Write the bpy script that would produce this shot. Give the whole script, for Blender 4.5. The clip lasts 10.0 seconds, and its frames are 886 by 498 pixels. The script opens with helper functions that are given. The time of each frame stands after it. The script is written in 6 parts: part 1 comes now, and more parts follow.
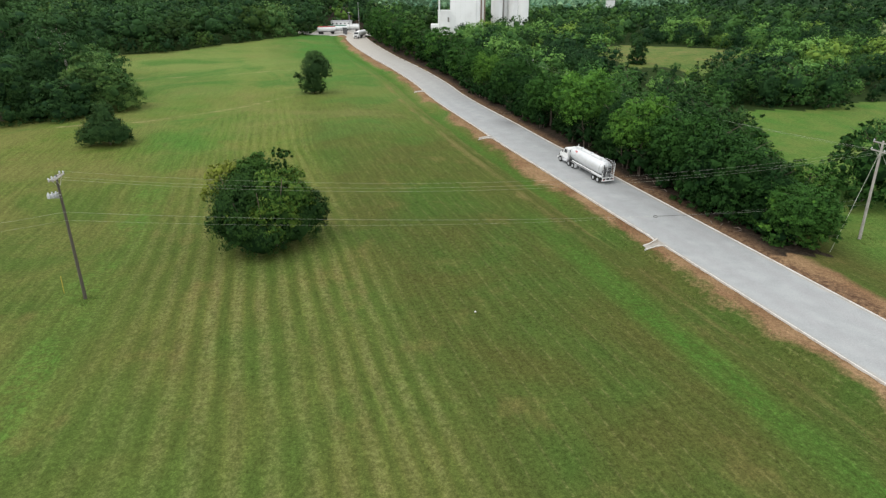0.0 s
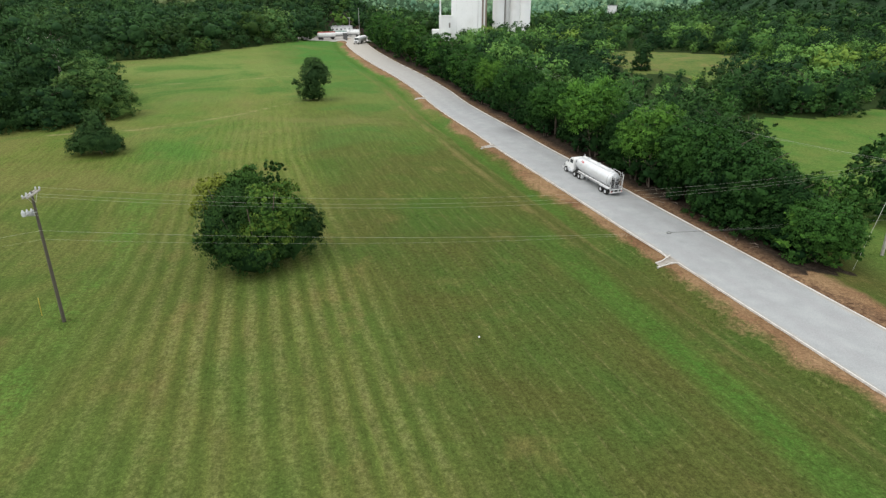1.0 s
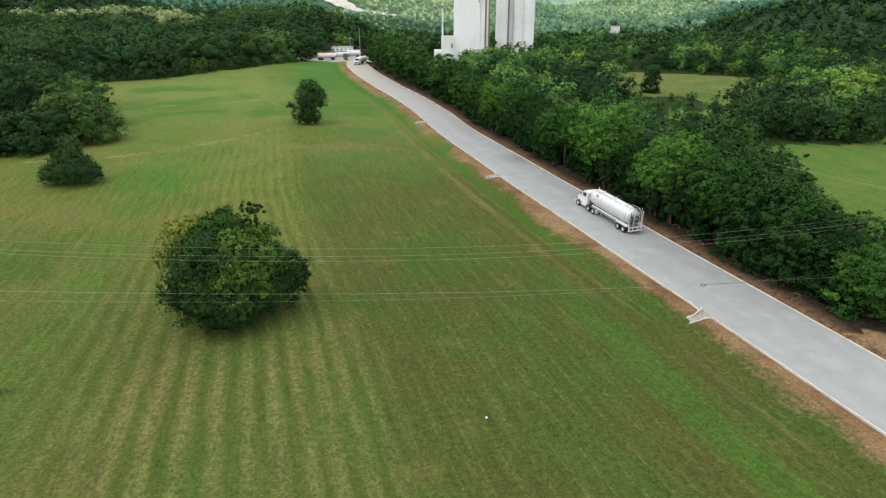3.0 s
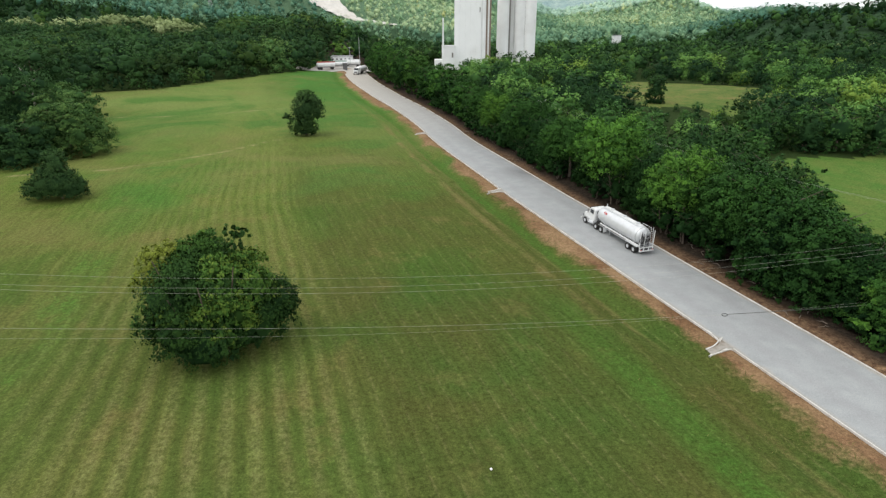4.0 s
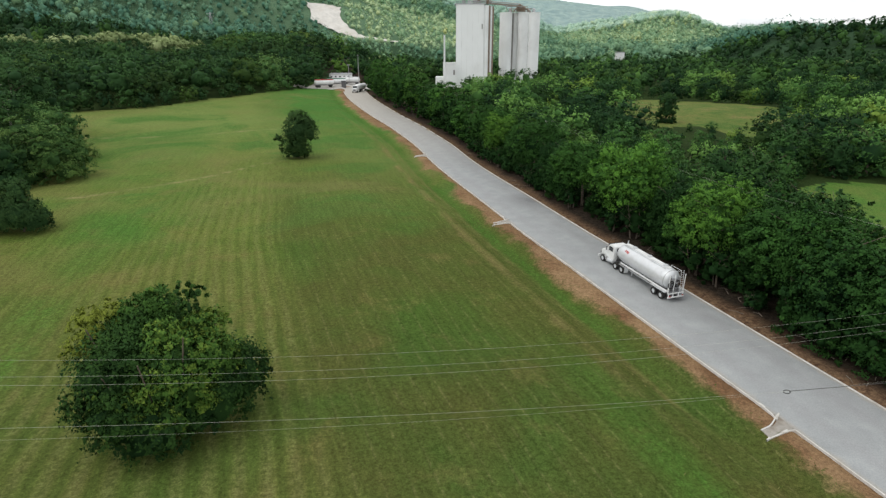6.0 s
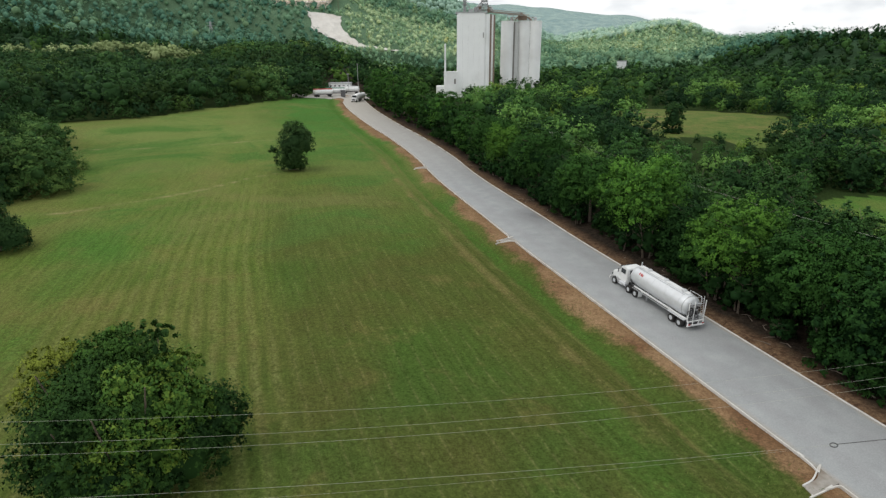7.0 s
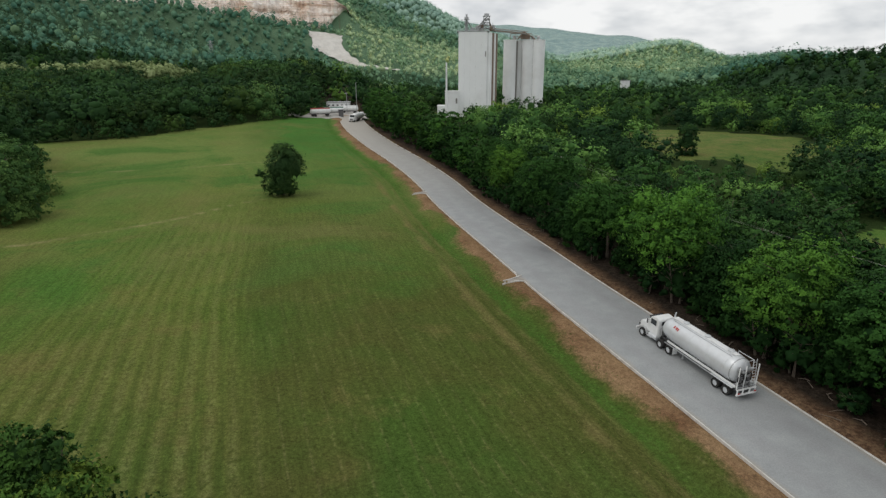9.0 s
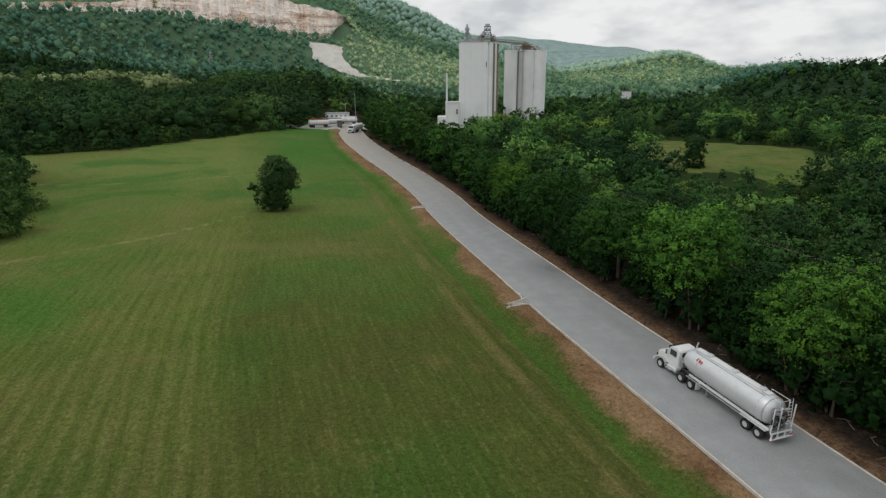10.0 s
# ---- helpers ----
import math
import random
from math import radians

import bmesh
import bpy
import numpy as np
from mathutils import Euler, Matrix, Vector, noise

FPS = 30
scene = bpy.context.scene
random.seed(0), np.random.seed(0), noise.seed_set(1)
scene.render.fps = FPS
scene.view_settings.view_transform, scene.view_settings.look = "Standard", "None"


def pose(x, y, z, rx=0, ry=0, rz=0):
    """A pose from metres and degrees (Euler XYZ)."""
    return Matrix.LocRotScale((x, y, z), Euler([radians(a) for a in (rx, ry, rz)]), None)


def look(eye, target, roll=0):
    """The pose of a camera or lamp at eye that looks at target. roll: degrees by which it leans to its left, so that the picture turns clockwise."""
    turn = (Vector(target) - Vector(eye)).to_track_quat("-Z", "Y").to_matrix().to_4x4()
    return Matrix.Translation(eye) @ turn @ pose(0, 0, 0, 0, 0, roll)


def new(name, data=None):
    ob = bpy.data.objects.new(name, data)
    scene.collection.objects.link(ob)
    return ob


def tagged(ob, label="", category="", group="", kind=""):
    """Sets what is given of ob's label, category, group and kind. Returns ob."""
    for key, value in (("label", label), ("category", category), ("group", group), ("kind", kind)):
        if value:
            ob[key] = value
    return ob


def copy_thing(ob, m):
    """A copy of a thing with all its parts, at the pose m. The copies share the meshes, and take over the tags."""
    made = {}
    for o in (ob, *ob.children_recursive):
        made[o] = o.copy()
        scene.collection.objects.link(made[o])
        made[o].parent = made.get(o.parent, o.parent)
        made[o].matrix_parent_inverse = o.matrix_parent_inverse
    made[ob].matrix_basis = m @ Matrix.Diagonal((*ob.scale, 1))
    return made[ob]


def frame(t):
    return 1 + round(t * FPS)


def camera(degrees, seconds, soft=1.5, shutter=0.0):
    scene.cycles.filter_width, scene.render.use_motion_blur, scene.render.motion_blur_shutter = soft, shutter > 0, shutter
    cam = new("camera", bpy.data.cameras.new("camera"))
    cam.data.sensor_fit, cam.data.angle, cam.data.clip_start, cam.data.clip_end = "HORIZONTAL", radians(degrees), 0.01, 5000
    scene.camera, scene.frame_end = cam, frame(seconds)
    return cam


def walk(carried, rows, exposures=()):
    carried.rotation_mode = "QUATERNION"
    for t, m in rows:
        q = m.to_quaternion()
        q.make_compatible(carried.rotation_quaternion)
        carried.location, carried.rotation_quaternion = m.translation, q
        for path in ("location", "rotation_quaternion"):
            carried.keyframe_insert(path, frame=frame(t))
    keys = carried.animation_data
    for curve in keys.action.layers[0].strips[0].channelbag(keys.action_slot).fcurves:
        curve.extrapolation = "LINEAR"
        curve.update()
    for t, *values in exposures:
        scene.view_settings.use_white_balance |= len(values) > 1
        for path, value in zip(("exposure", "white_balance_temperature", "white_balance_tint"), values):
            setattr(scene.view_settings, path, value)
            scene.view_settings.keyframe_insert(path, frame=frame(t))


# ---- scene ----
cam = camera(75.0, 10.0, soft=1.35)
PATH = [
    (0, (0.208, -2.009, 26.804), (0.192, -0.174, 26.008), -0.3),
    (0.5, (0.144, -0.151, 26.751), (0.127, 1.686, 25.959), -0.3),
    (1, (0.109, 1.927, 26.752), (0.09, 3.768, 25.971), -0.3),
    (1.5, (0.091, 4.116, 26.78), (0.072, 5.962, 26.012), -0.2),
    (2, (0.085, 6.352, 26.815), (0.063, 8.204, 26.062), -0.2),
    (2.5, (0.084, 8.608, 26.848), (0.06, 10.466, 26.109), -0.2),
    (4, (0.088, 15.507, 26.917), (0.061, 17.38, 26.218), -0.2),
    (4.5, (0.09, 17.894, 26.934), (0.061, 19.772, 26.247), -0.2),
    (5, (0.091, 20.346, 26.951), (0.061, 22.228, 26.275), -0.2),
    (5.5, (0.092, 22.865, 26.966), (0.061, 24.751, 26.303), -0.2),
    (7, (0.093, 30.72, 26.972), (0.057, 32.62, 26.348), -0.3),
    (7.5, (0.092, 33.371, 26.944), (0.054, 35.276, 26.334), -0.3),
    (8, (0.089, 36.003, 26.893), (0.051, 37.912, 26.298), -0.3),
    (8.5, (0.086, 38.603, 26.817), (0.047, 40.516, 26.237), -0.3),
    (9, (0.084, 41.178, 26.721), (0.044, 43.096, 26.156), -0.2),
    (9.5, (0.086, 43.763, 26.614), (0.045, 45.686, 26.066), -0.2),
    (10, (0.096, 46.433, 26.519), (0.054, 48.361, 25.988), -0.2),
]
LIGHT = [(0.0, -0.54), (2.5, -0.56), (4.5, -0.7), (7.0, -1.02), (8.5, -1.28), (10.0, -1.5)]
walk(cam, [(t, look(eye, target, roll)) for t, eye, target, roll in PATH], LIGHT)
SUN_ELEVATION, SUN_AZIMUTH, SUN_STRENGTH, SKY_STRENGTH = 58.0, 250.0, 1.9, 0.1


# ---------------------------------------------------------------- world and light
def make_world():
    world = bpy.data.worlds.new("overcast_sky")
    scene.world = world
    world.use_nodes = True
    nt = world.node_tree
    nt.nodes.clear()
    out = nt.nodes.new("ShaderNodeOutputWorld")
    bg = nt.nodes.new("ShaderNodeBackground")
    sky = nt.nodes.new("ShaderNodeTexSky")
    sky.sky_type = "NISHITA"
    sky.sun_disc = False
    sky.sun_elevation = radians(SUN_ELEVATION)
    sky.sun_rotation = radians(SUN_AZIMUTH)
    co = nt.nodes.new("ShaderNodeTexCoord")
    squash = nt.nodes.new("ShaderNodeMapping")
    squash.inputs["Scale"].default_value = (1.0, 1.0, 2.6)
    clouds = nt.nodes.new("ShaderNodeTexNoise")
    clouds.inputs["Scale"].default_value = 7.0
    clouds.inputs["Detail"].default_value = 6.0
    clouds.inputs["Roughness"].default_value = 0.55
    tone = nt.nodes.new("ShaderNodeValToRGB")
    tone.color_ramp.elements[0].position = 0.36
    tone.color_ramp.elements[0].color = (17.0, 17.7, 18.4, 1)
    tone.color_ramp.elements[1].position = 0.58
    tone.color_ramp.elements[1].color = (26.0, 26.1, 26.0, 1)
    cover = nt.nodes.new("ShaderNodeMixRGB")
    cover.inputs["Fac"].default_value = 0.9
    nt.links.new(co.outputs["Generated"], squash.inputs["Vector"])
    nt.links.new(squash.outputs["Vector"], clouds.inputs["Vector"])
    nt.links.new(clouds.outputs["Fac"], tone.inputs["Fac"])
    nt.links.new(sky.outputs["Color"], cover.inputs["Color1"])
    nt.links.new(tone.outputs["Color"], cover.inputs["Color2"])
    nt.links.new(cover.outputs["Color"], bg.inputs["Color"])
    bg.inputs["Strength"].default_value = SKY_STRENGTH
    nt.links.new(bg.outputs["Background"], out.inputs["Surface"])
    sun = bpy.data.lights.new("sun", "SUN")
    sun.energy = SUN_STRENGTH
    sun.angle = radians(26)
    sun.color = (1.0, 0.95, 0.87)
    a, e = radians(SUN_AZIMUTH), radians(SUN_ELEVATION)
    away = Vector((math.sin(a) * math.cos(e), math.cos(a) * math.cos(e), math.sin(e)))
    lamp = new("sun", sun)
    lamp.matrix_world = look(away * 200, (0, 0, 0))


make_world()


# ---------------------------------------------------------------- materials
def material(name, rough=0.8, metal=0.0, spec=0.3):
    mat = bpy.data.materials.new(name)
    mat.use_nodes = True
    nt = mat.node_tree
    p = nt.nodes["Principled BSDF"]
    p.inputs["Roughness"].default_value = rough
    p.inputs["Metallic"].default_value = metal
    p.inputs["Specular IOR Level"].default_value = spec
    return mat, nt, p


def node(nt, kind, **sets):
    n = nt.nodes.new(kind)
    for key, value in sets.items():
        n.inputs[key.replace("_", " ")].default_value = value
    return n


def noise_of(nt, vector, scale, detail=4.0, rough=0.55, distort=0.0):
    n = node(nt, "ShaderNodeTexNoise", Scale=scale, Detail=detail, Roughness=rough, Distortion=distort)
    nt.links.new(vector, n.inputs["Vector"])
    return n.outputs["Fac"]


def ramp(nt, value, *stops):
    n = nt.nodes.new("ShaderNodeValToRGB")
    els = n.color_ramp.elements
    while len(els) < len(stops):
        els.new(0.5)
    for el, (at, c) in zip(els, stops):
        el.position = at
        el.color = (*c, 1) if len(c) == 3 else c
    nt.links.new(value, n.inputs["Fac"])
    return n.outputs["Color"]


def grey(nt, value, lo, hi, a=0.0, b=1.0):
    n = nt.nodes.new("ShaderNodeMapRange")
    for key, v in (("From Min", lo), ("From Max", hi), ("To Min", a), ("To Max", b)):
        n.inputs[key].default_value = v
    nt.links.new(value, n.inputs["Value"])
    return n.outputs["Result"]


def mix(nt, fac, a, b, how="MIX"):
    n = nt.nodes.new("ShaderNodeMixRGB")
    n.blend_type = how
    for socket, v in (("Fac", fac), ("Color1", a), ("Color2", b)):
        if isinstance(v, (int, float)):
            n.inputs[socket].default_value = v if socket == "Fac" else (v, v, v, 1)
        elif isinstance(v, tuple):
            n.inputs[socket].default_value = (*v, 1)
        else:
            nt.links.new(v, n.inputs[socket])
    return n.outputs["Color"]


def calc(nt, how, a, b=0.0, clamp=False):
    n = nt.nodes.new("ShaderNodeMath")
    n.operation = how
    n.use_clamp = clamp
    for k, v in enumerate((a, b)):
        if isinstance(v, (int, float)):
            n.inputs[k].default_value = v
        else:
            nt.links.new(v, n.inputs[k])
    return n.outputs["Value"]


def bump(nt, p, height, strength=0.4, distance=0.05):
    n = node(nt, "ShaderNodeBump", Strength=strength, Distance=distance)
    nt.links.new(height, n.inputs["Height"])
    nt.links.new(n.outputs["Normal"], p.inputs["Normal"])


def place_of(nt):
    return nt.nodes.new("ShaderNodeNewGeometry").outputs["Position"]


def local_of(nt):
    return nt.nodes.new("ShaderNodeTexCoord").outputs["Object"]


def attribute(nt, name):
    n = nt.nodes.new("ShaderNodeAttribute")
    n.attribute_name = name
    return n.outputs["Fac"]


def plain(name, colour, rough=0.6, metal=0.0, vary=0.18, scale=3.0, dirt=(0.12, 0.1, 0.08), dirty=0.15, spec=0.4, bumpy=0.0):
    """Paint, steel, rubber, concrete: a colour with a fine and a coarse unevenness and some dirt."""
    mat, nt, p = material(name, rough, metal, spec)
    at = local_of(nt)
    fine, coarse = noise_of(nt, at, scale * 6), noise_of(nt, at, scale, 5)
    lit = mix(nt, vary, colour, ramp(nt, fine, (0.3, tuple(c * 0.6 for c in colour)), (0.7, tuple(min(1, c * 1.25) for c in colour))))
    soiled = calc(nt, "MULTIPLY", grey(nt, coarse, 0.48, 0.72), dirty * 2.2, True)
    nt.links.new(mix(nt, soiled, lit, dirt), p.inputs["Base Color"])
    nt.links.new(grey(nt, coarse, 0.3, 0.7, rough * 0.85, min(1, rough * 1.15)), p.inputs["Roughness"])
    if bumpy:
        bump(nt, p, fine, bumpy, 0.02)
    return mat


def leaf(name, dark, light, accent, glow=0.15):
    """Foliage: hue by leaf clump, by tree and by broad patches, with light let through the leaves."""
    mat, nt, p = material(name, 0.75, 0.0, 0.06)
    tint = attribute(nt, "tint")
    rnd = nt.nodes.new("ShaderNodeObjectInfo").outputs["Random"]
    patch = noise_of(nt, place_of(nt), 0.16, 3)
    base = ramp(nt, tint, (0.0, dark), (0.75, light), (1.0, accent))
    tree = mix(nt, calc(nt, "MULTIPLY", rnd, 0.25), base, tuple(c * 1.3 for c in dark))
    col = mix(nt, grey(nt, patch, 0.38, 0.66, 0.0, 0.2), tree, light)
    col = mix(nt, calc(nt, "ADD", attribute(nt, "warm"), grey(nt, rnd, 0.6, 1.0, 0.0, 0.4)), col, (1.25, 1.0, 0.75), "MULTIPLY")
    nt.links.new(col, p.inputs["Base Color"])
    shine = nt.nodes.new("ShaderNodeBsdfTranslucent")
    nt.links.new(col, shine.inputs["Color"])
    both = nt.nodes.new("ShaderNodeMixShader")
    both.inputs["Fac"].default_value = glow
    nt.links.new(p.outputs["BSDF"], both.inputs[1])
    nt.links.new(shine.outputs["BSDF"], both.inputs[2])
    nt.links.new(both.outputs["Shader"], nt.nodes["Material Output"].inputs["Surface"])
    return mat


def make_ground_material():
    mat, nt, p = material("mown_grass", 0.95, 0.0, 0.03)
    at = place_of(nt)
    off, wood, along, trail, mow = attribute(nt, "off"), attribute(nt, "wood"), attribute(nt, "row"), attribute(nt, "trail"), attribute(nt, "mow")
    split = nt.nodes.new("ShaderNodeSeparateXYZ")
    nt.links.new(at, split.inputs["Vector"])
    ahead = split.outputs["Y"]
    fine = noise_of(nt, at, 5.5, 5, 0.7)
    tuft = noise_of(nt, at, 1.3, 5, 0.65)
    broad = noise_of(nt, at, 0.07, 4, 0.55, 0.4)
    wide = noise_of(nt, at, 0.022, 3, 0.5)
    turf = ramp(nt, broad, (0.3, (0.077, 0.118, 0.021)), (0.5, (0.109, 0.138, 0.031)), (0.72, (0.144, 0.15, 0.043)))
    lush = mix(nt, grey(nt, wide, 0.55, 0.68), turf, (0.052, 0.135, 0.02))
    worn = noise_of(nt, at, 0.16, 5, 0.6)
    # mowing rows: pale combed bands that wander a little and fade in and out
    wobble = calc(nt, "ADD", mow, calc(nt, "MULTIPLY", noise_of(nt, at, 0.05, 2), 1.2))
    wave = calc(nt, "SINE", calc(nt, "MULTIPLY", wobble, 2 * math.pi / 1.85))
    band = grey(nt, wave, -0.3, 0.9)
    fade = grey(nt, noise_of(nt, at, 0.05, 3), 0.36, 0.6, 0.4, 1.0)
    seam = calc(nt, "ADD", off, calc(nt, "MULTIPLY", calc(nt, "SUBTRACT", worn, 0.5), 2.0))
    west = calc(nt, "MULTIPLY", grey(nt, seam, -38.8, -42.6), grey(nt, along, -26.0, -11.0, 0.2, 1.0))
    strength = calc(nt, "MULTIPLY", calc(nt, "MULTIPLY", band, fade), calc(nt, "ADD", calc(nt, "MULTIPLY", west, 0.42), 0.05))
    strength = calc(nt, "MULTIPLY", strength, grey(nt, ahead, 165.0, 75.0, 0.25, 1.0))
    strength = calc(nt, "MULTIPLY", strength, grey(nt, tuft, 0.3, 0.62))
    east = grey(nt, seam, -43.0, -38.0)
    cast = mix(nt, calc(nt, "MULTIPLY", east, grey(nt, broad, 0.35, 0.6, 0.2, 0.6)), lush, (0.06, 0.077, 0.018))
    # the lower meadow is darker and duller, most of all east of the seam
    lower = mix(nt, grey(nt, broad, 0.35, 0.6), mix(nt, east, (0.06, 0.095, 0.022), (0.041, 0.078, 0.017)), mix(nt, east, (0.082, 0.094, 0.025), (0.063, 0.07, 0.019)))
    cast = mix(nt, calc(nt, "MAXIMUM", grey(nt, ahead, 108.0, 72.0, 0.0, 0.72), calc(nt, "MULTIPLY", east, grey(nt, ahead, 150.0, 100.0, 0.0, 0.5))), cast, lower)
    cast = mix(nt, strength, cast, mix(nt, grey(nt, worn, 0.4, 0.6), (0.185, 0.19, 0.075), (0.195, 0.165, 0.075)))
    dip = calc(nt, "MULTIPLY", calc(nt, "MULTIPLY", grey(nt, wave, -0.2, -0.9), west), calc(nt, "MULTIPLY", fade, grey(nt, ahead, 160.0, 90.0, 0.08, 0.44)))
    cast = mix(nt, dip, cast, (0.042, 0.075, 0.014))
    vein = calc(nt, "MULTIPLY", calc(nt, "MULTIPLY", grey(nt, along, -29.5, -26.5), grey(nt, along, -22.0, -24.5)), grey(nt, ahead, 110.0, 85.0))
    cast = mix(nt, calc(nt, "MULTIPLY", vein, calc(nt, "MULTIPLY", grey(nt, tuft, 0.4, 0.6, 0.2, 0.7), grey(nt, noise_of(nt, at, 0.13, 3), 0.38, 0.58, 0.1, 1.0))), cast, (0.068, 0.15, 0.026))
    cast = mix(nt, calc(nt, "MULTIPLY", grey(nt, along, -24.0, -34.0, 0.0, 0.5), grey(nt, broad, 0.38, 0.58)), cast, (0.125, 0.125, 0.04))
    thread = calc(nt, "MULTIPLY", calc(nt, "MULTIPLY", grey(nt, wave, 0.9, 1.0), east), calc(nt, "MULTIPLY", grey(nt, tuft, 0.42, 0.6), grey(nt, ahead, 130.0, 80.0, 0.0, 0.24)))
    cast = mix(nt, thread, cast, (0.19, 0.175, 0.075))
    cast = mix(nt, grey(nt, worn, 0.58, 0.74, 0.0, 0.5), cast, (0.15, 0.125, 0.045))
    # fresh pasture east of the road, and a paler far end of the meadow
    hay = ramp(nt, noise_of(nt, at, 0.12, 6, 0.75), (0.36, (0.06, 0.115, 0.026)), (0.52, (0.115, 0.145, 0.04)), (0.66, (0.18, 0.15, 0.062)))
    cast = mix(nt, grey(nt, off, 14.0, 24.0, 0.0, 0.9), cast, mix(nt, grey(nt, ahead, 150.0, 210.0, 0.12, 1.0), mix(nt, grey(nt, worn, 0.36, 0.64), (0.062, 0.148, 0.027), (0.108, 0.158, 0.038)), hay))
    verdant = calc(nt, "MULTIPLY", calc(nt, "MULTIPLY", grey(nt, off, -42.0, -26.0), grey(nt, off, -7.0, -10.0)), grey(nt, ahead, 165.0, 215.0, 0.0, 1.0))
    cast = mix(nt, calc(nt, "MULTIPLY", verdant, grey(nt, worn, 0.3, 0.55, 0.4, 1.0)), cast, (0.05, 0.145, 0.026))
    pale = calc(nt, "MULTIPLY", calc(nt, "MULTIPLY", grey(nt, ahead, 105.0, 190.0), calc(nt, "MULTIPLY", grey(nt, off, 20.0, 5.0), calc(nt, "SUBTRACT", 1.0, calc(nt, "MULTIPLY", verdant, 0.8)))), grey(nt, noise_of(nt, at, 0.03, 3), 0.4, 0.6, 0.35, 0.75))
    cast = mix(nt, pale, cast, (0.142, 0.2, 0.056))
    # broad blotches of fresh and of dry grass over the upper meadow
    blotch = noise_of(nt, at, 0.034, 4, 0.6, 0.6)
    upper = calc(nt, "MULTIPLY", grey(nt, ahead, 90.0, 130.0), grey(nt, off, 20.0, 5.0))
    cast = mix(nt, calc(nt, "MULTIPLY", upper, grey(nt, blotch, 0.52, 0.62, 0.0, 0.75)), cast, (0.056, 0.135, 0.027))
    cast = mix(nt, calc(nt, "MULTIPLY", upper, grey(nt, blotch, 0.47, 0.36, 0.0, 0.4)), cast, (0.165, 0.155, 0.058))
    # beside the road: a lush trough, a worn track along its shoulder, then bare soil at the kerb
    far_on = grey(nt, ahead, 62.0, 86.0)
    near_by = calc(nt, "SUBTRACT", 1.0, far_on)
    wander = calc(nt, "ADD", off, calc(nt, "MULTIPLY", calc(nt, "SUBTRACT", worn, 0.5), 2.2))
    trough = calc(nt, "MULTIPLY", calc(nt, "MULTIPLY", grey(nt, wander, -11.4, -10.3), grey(nt, wander, -8.2, -9.4)), far_on)
    meadow = calc(nt, "MULTIPLY", calc(nt, "MULTIPLY", grey(nt, wander, -19.6, -17.2), grey(nt, wander, -13.6, -15.6)), near_by)
    green = calc(nt, "MULTIPLY", calc(nt, "ADD", trough, meadow), grey(nt, broad, 0.3, 0.6, 0.4, 0.85))
    cast = mix(nt, calc(nt, "MULTIPLY", green, grey(nt, tuft, 0.35, 0.6, 0.55, 1.0)), cast, (0.05, 0.118, 0.019))
    track = calc(nt, "MULTIPLY", calc(nt, "MULTIPLY", grey(nt, wander, -14.5, -13.6), grey(nt, wander, -12.3, -13.1)), far_on)
    thin = calc(nt, "MULTIPLY", grey(nt, wander, -11.5, -11.0), grey(nt, wander, -10.3, -10.8))
    cast = mix(nt, calc(nt, "MULTIPLY", calc(nt, "MAXIMUM", track, calc(nt, "MULTIPLY", thin, 0.6)), calc(nt, "MULTIPLY", grey(nt, ahead, 235.0, 180.0), grey(nt, worn, 0.38, 0.58, 0.1, 0.6))), cast, (0.18, 0.148, 0.06))
    # faint old paths over the meadow
    path = calc(nt, "ADD", trail, calc(nt, "MULTIPLY", calc(nt, "SUBTRACT", tuft, 0.5), 1.2))
    cast = mix(nt, calc(nt, "MULTIPLY", grey(nt, path, 1.05, 0.2), grey(nt, worn, 0.4, 0.62, 0.1, 0.65)), cast, (0.27, 0.24, 0.12))
    rough_edge = calc(nt, "ADD", calc(nt, "MULTIPLY", tuft, 2.0), calc(nt, "ADD", calc(nt, "MULTIPLY", worn, 3.0), grey(nt, noise_of(nt, at, 0.06, 3, 0.6), 0.35, 0.62, -0.6, 2.0)))
    edge = calc(nt, "ADD", off, rough_edge)
    bare = calc(nt, "MULTIPLY", grey(nt, edge, -4.5, -3.1), grey(nt, off, 5.3, 5.0))
    bare = calc(nt, "MAXIMUM", bare, calc(nt, "MULTIPLY", calc(nt, "MULTIPLY", grey(nt, off, 4.8, 5.1), grey(nt, calc(nt, "ADD", off, rough_edge), 12.0, 10.5)), grey(nt, ahead, 90.0, 70.0)))
    soil = ramp(nt, worn, (0.35, (0.15, 0.086, 0.046)), (0.62, (0.25, 0.163, 0.09)))
    near = mix(nt, bare, cast, soil)
    # under the trees: leaf litter and roots, darkened for the crowns' shade
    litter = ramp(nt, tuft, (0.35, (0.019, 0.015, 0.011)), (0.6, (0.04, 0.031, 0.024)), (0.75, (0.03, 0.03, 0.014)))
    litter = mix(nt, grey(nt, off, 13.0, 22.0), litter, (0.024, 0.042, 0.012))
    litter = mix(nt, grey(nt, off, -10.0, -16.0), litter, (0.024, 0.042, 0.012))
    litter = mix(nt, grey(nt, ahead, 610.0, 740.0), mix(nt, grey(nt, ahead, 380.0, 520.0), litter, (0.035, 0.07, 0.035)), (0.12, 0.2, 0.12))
    # farthest ground turns blue-grey: distance haze painted into its colour
    haze_mottle = noise_of(nt, at, 0.035, 5, 0.65)
    litter = mix(nt, grey(nt, ahead, 1150.0, 1700.0), litter, ramp(nt, haze_mottle, (0.38, (0.2, 0.29, 0.29)), (0.62, (0.3, 0.39, 0.36))))
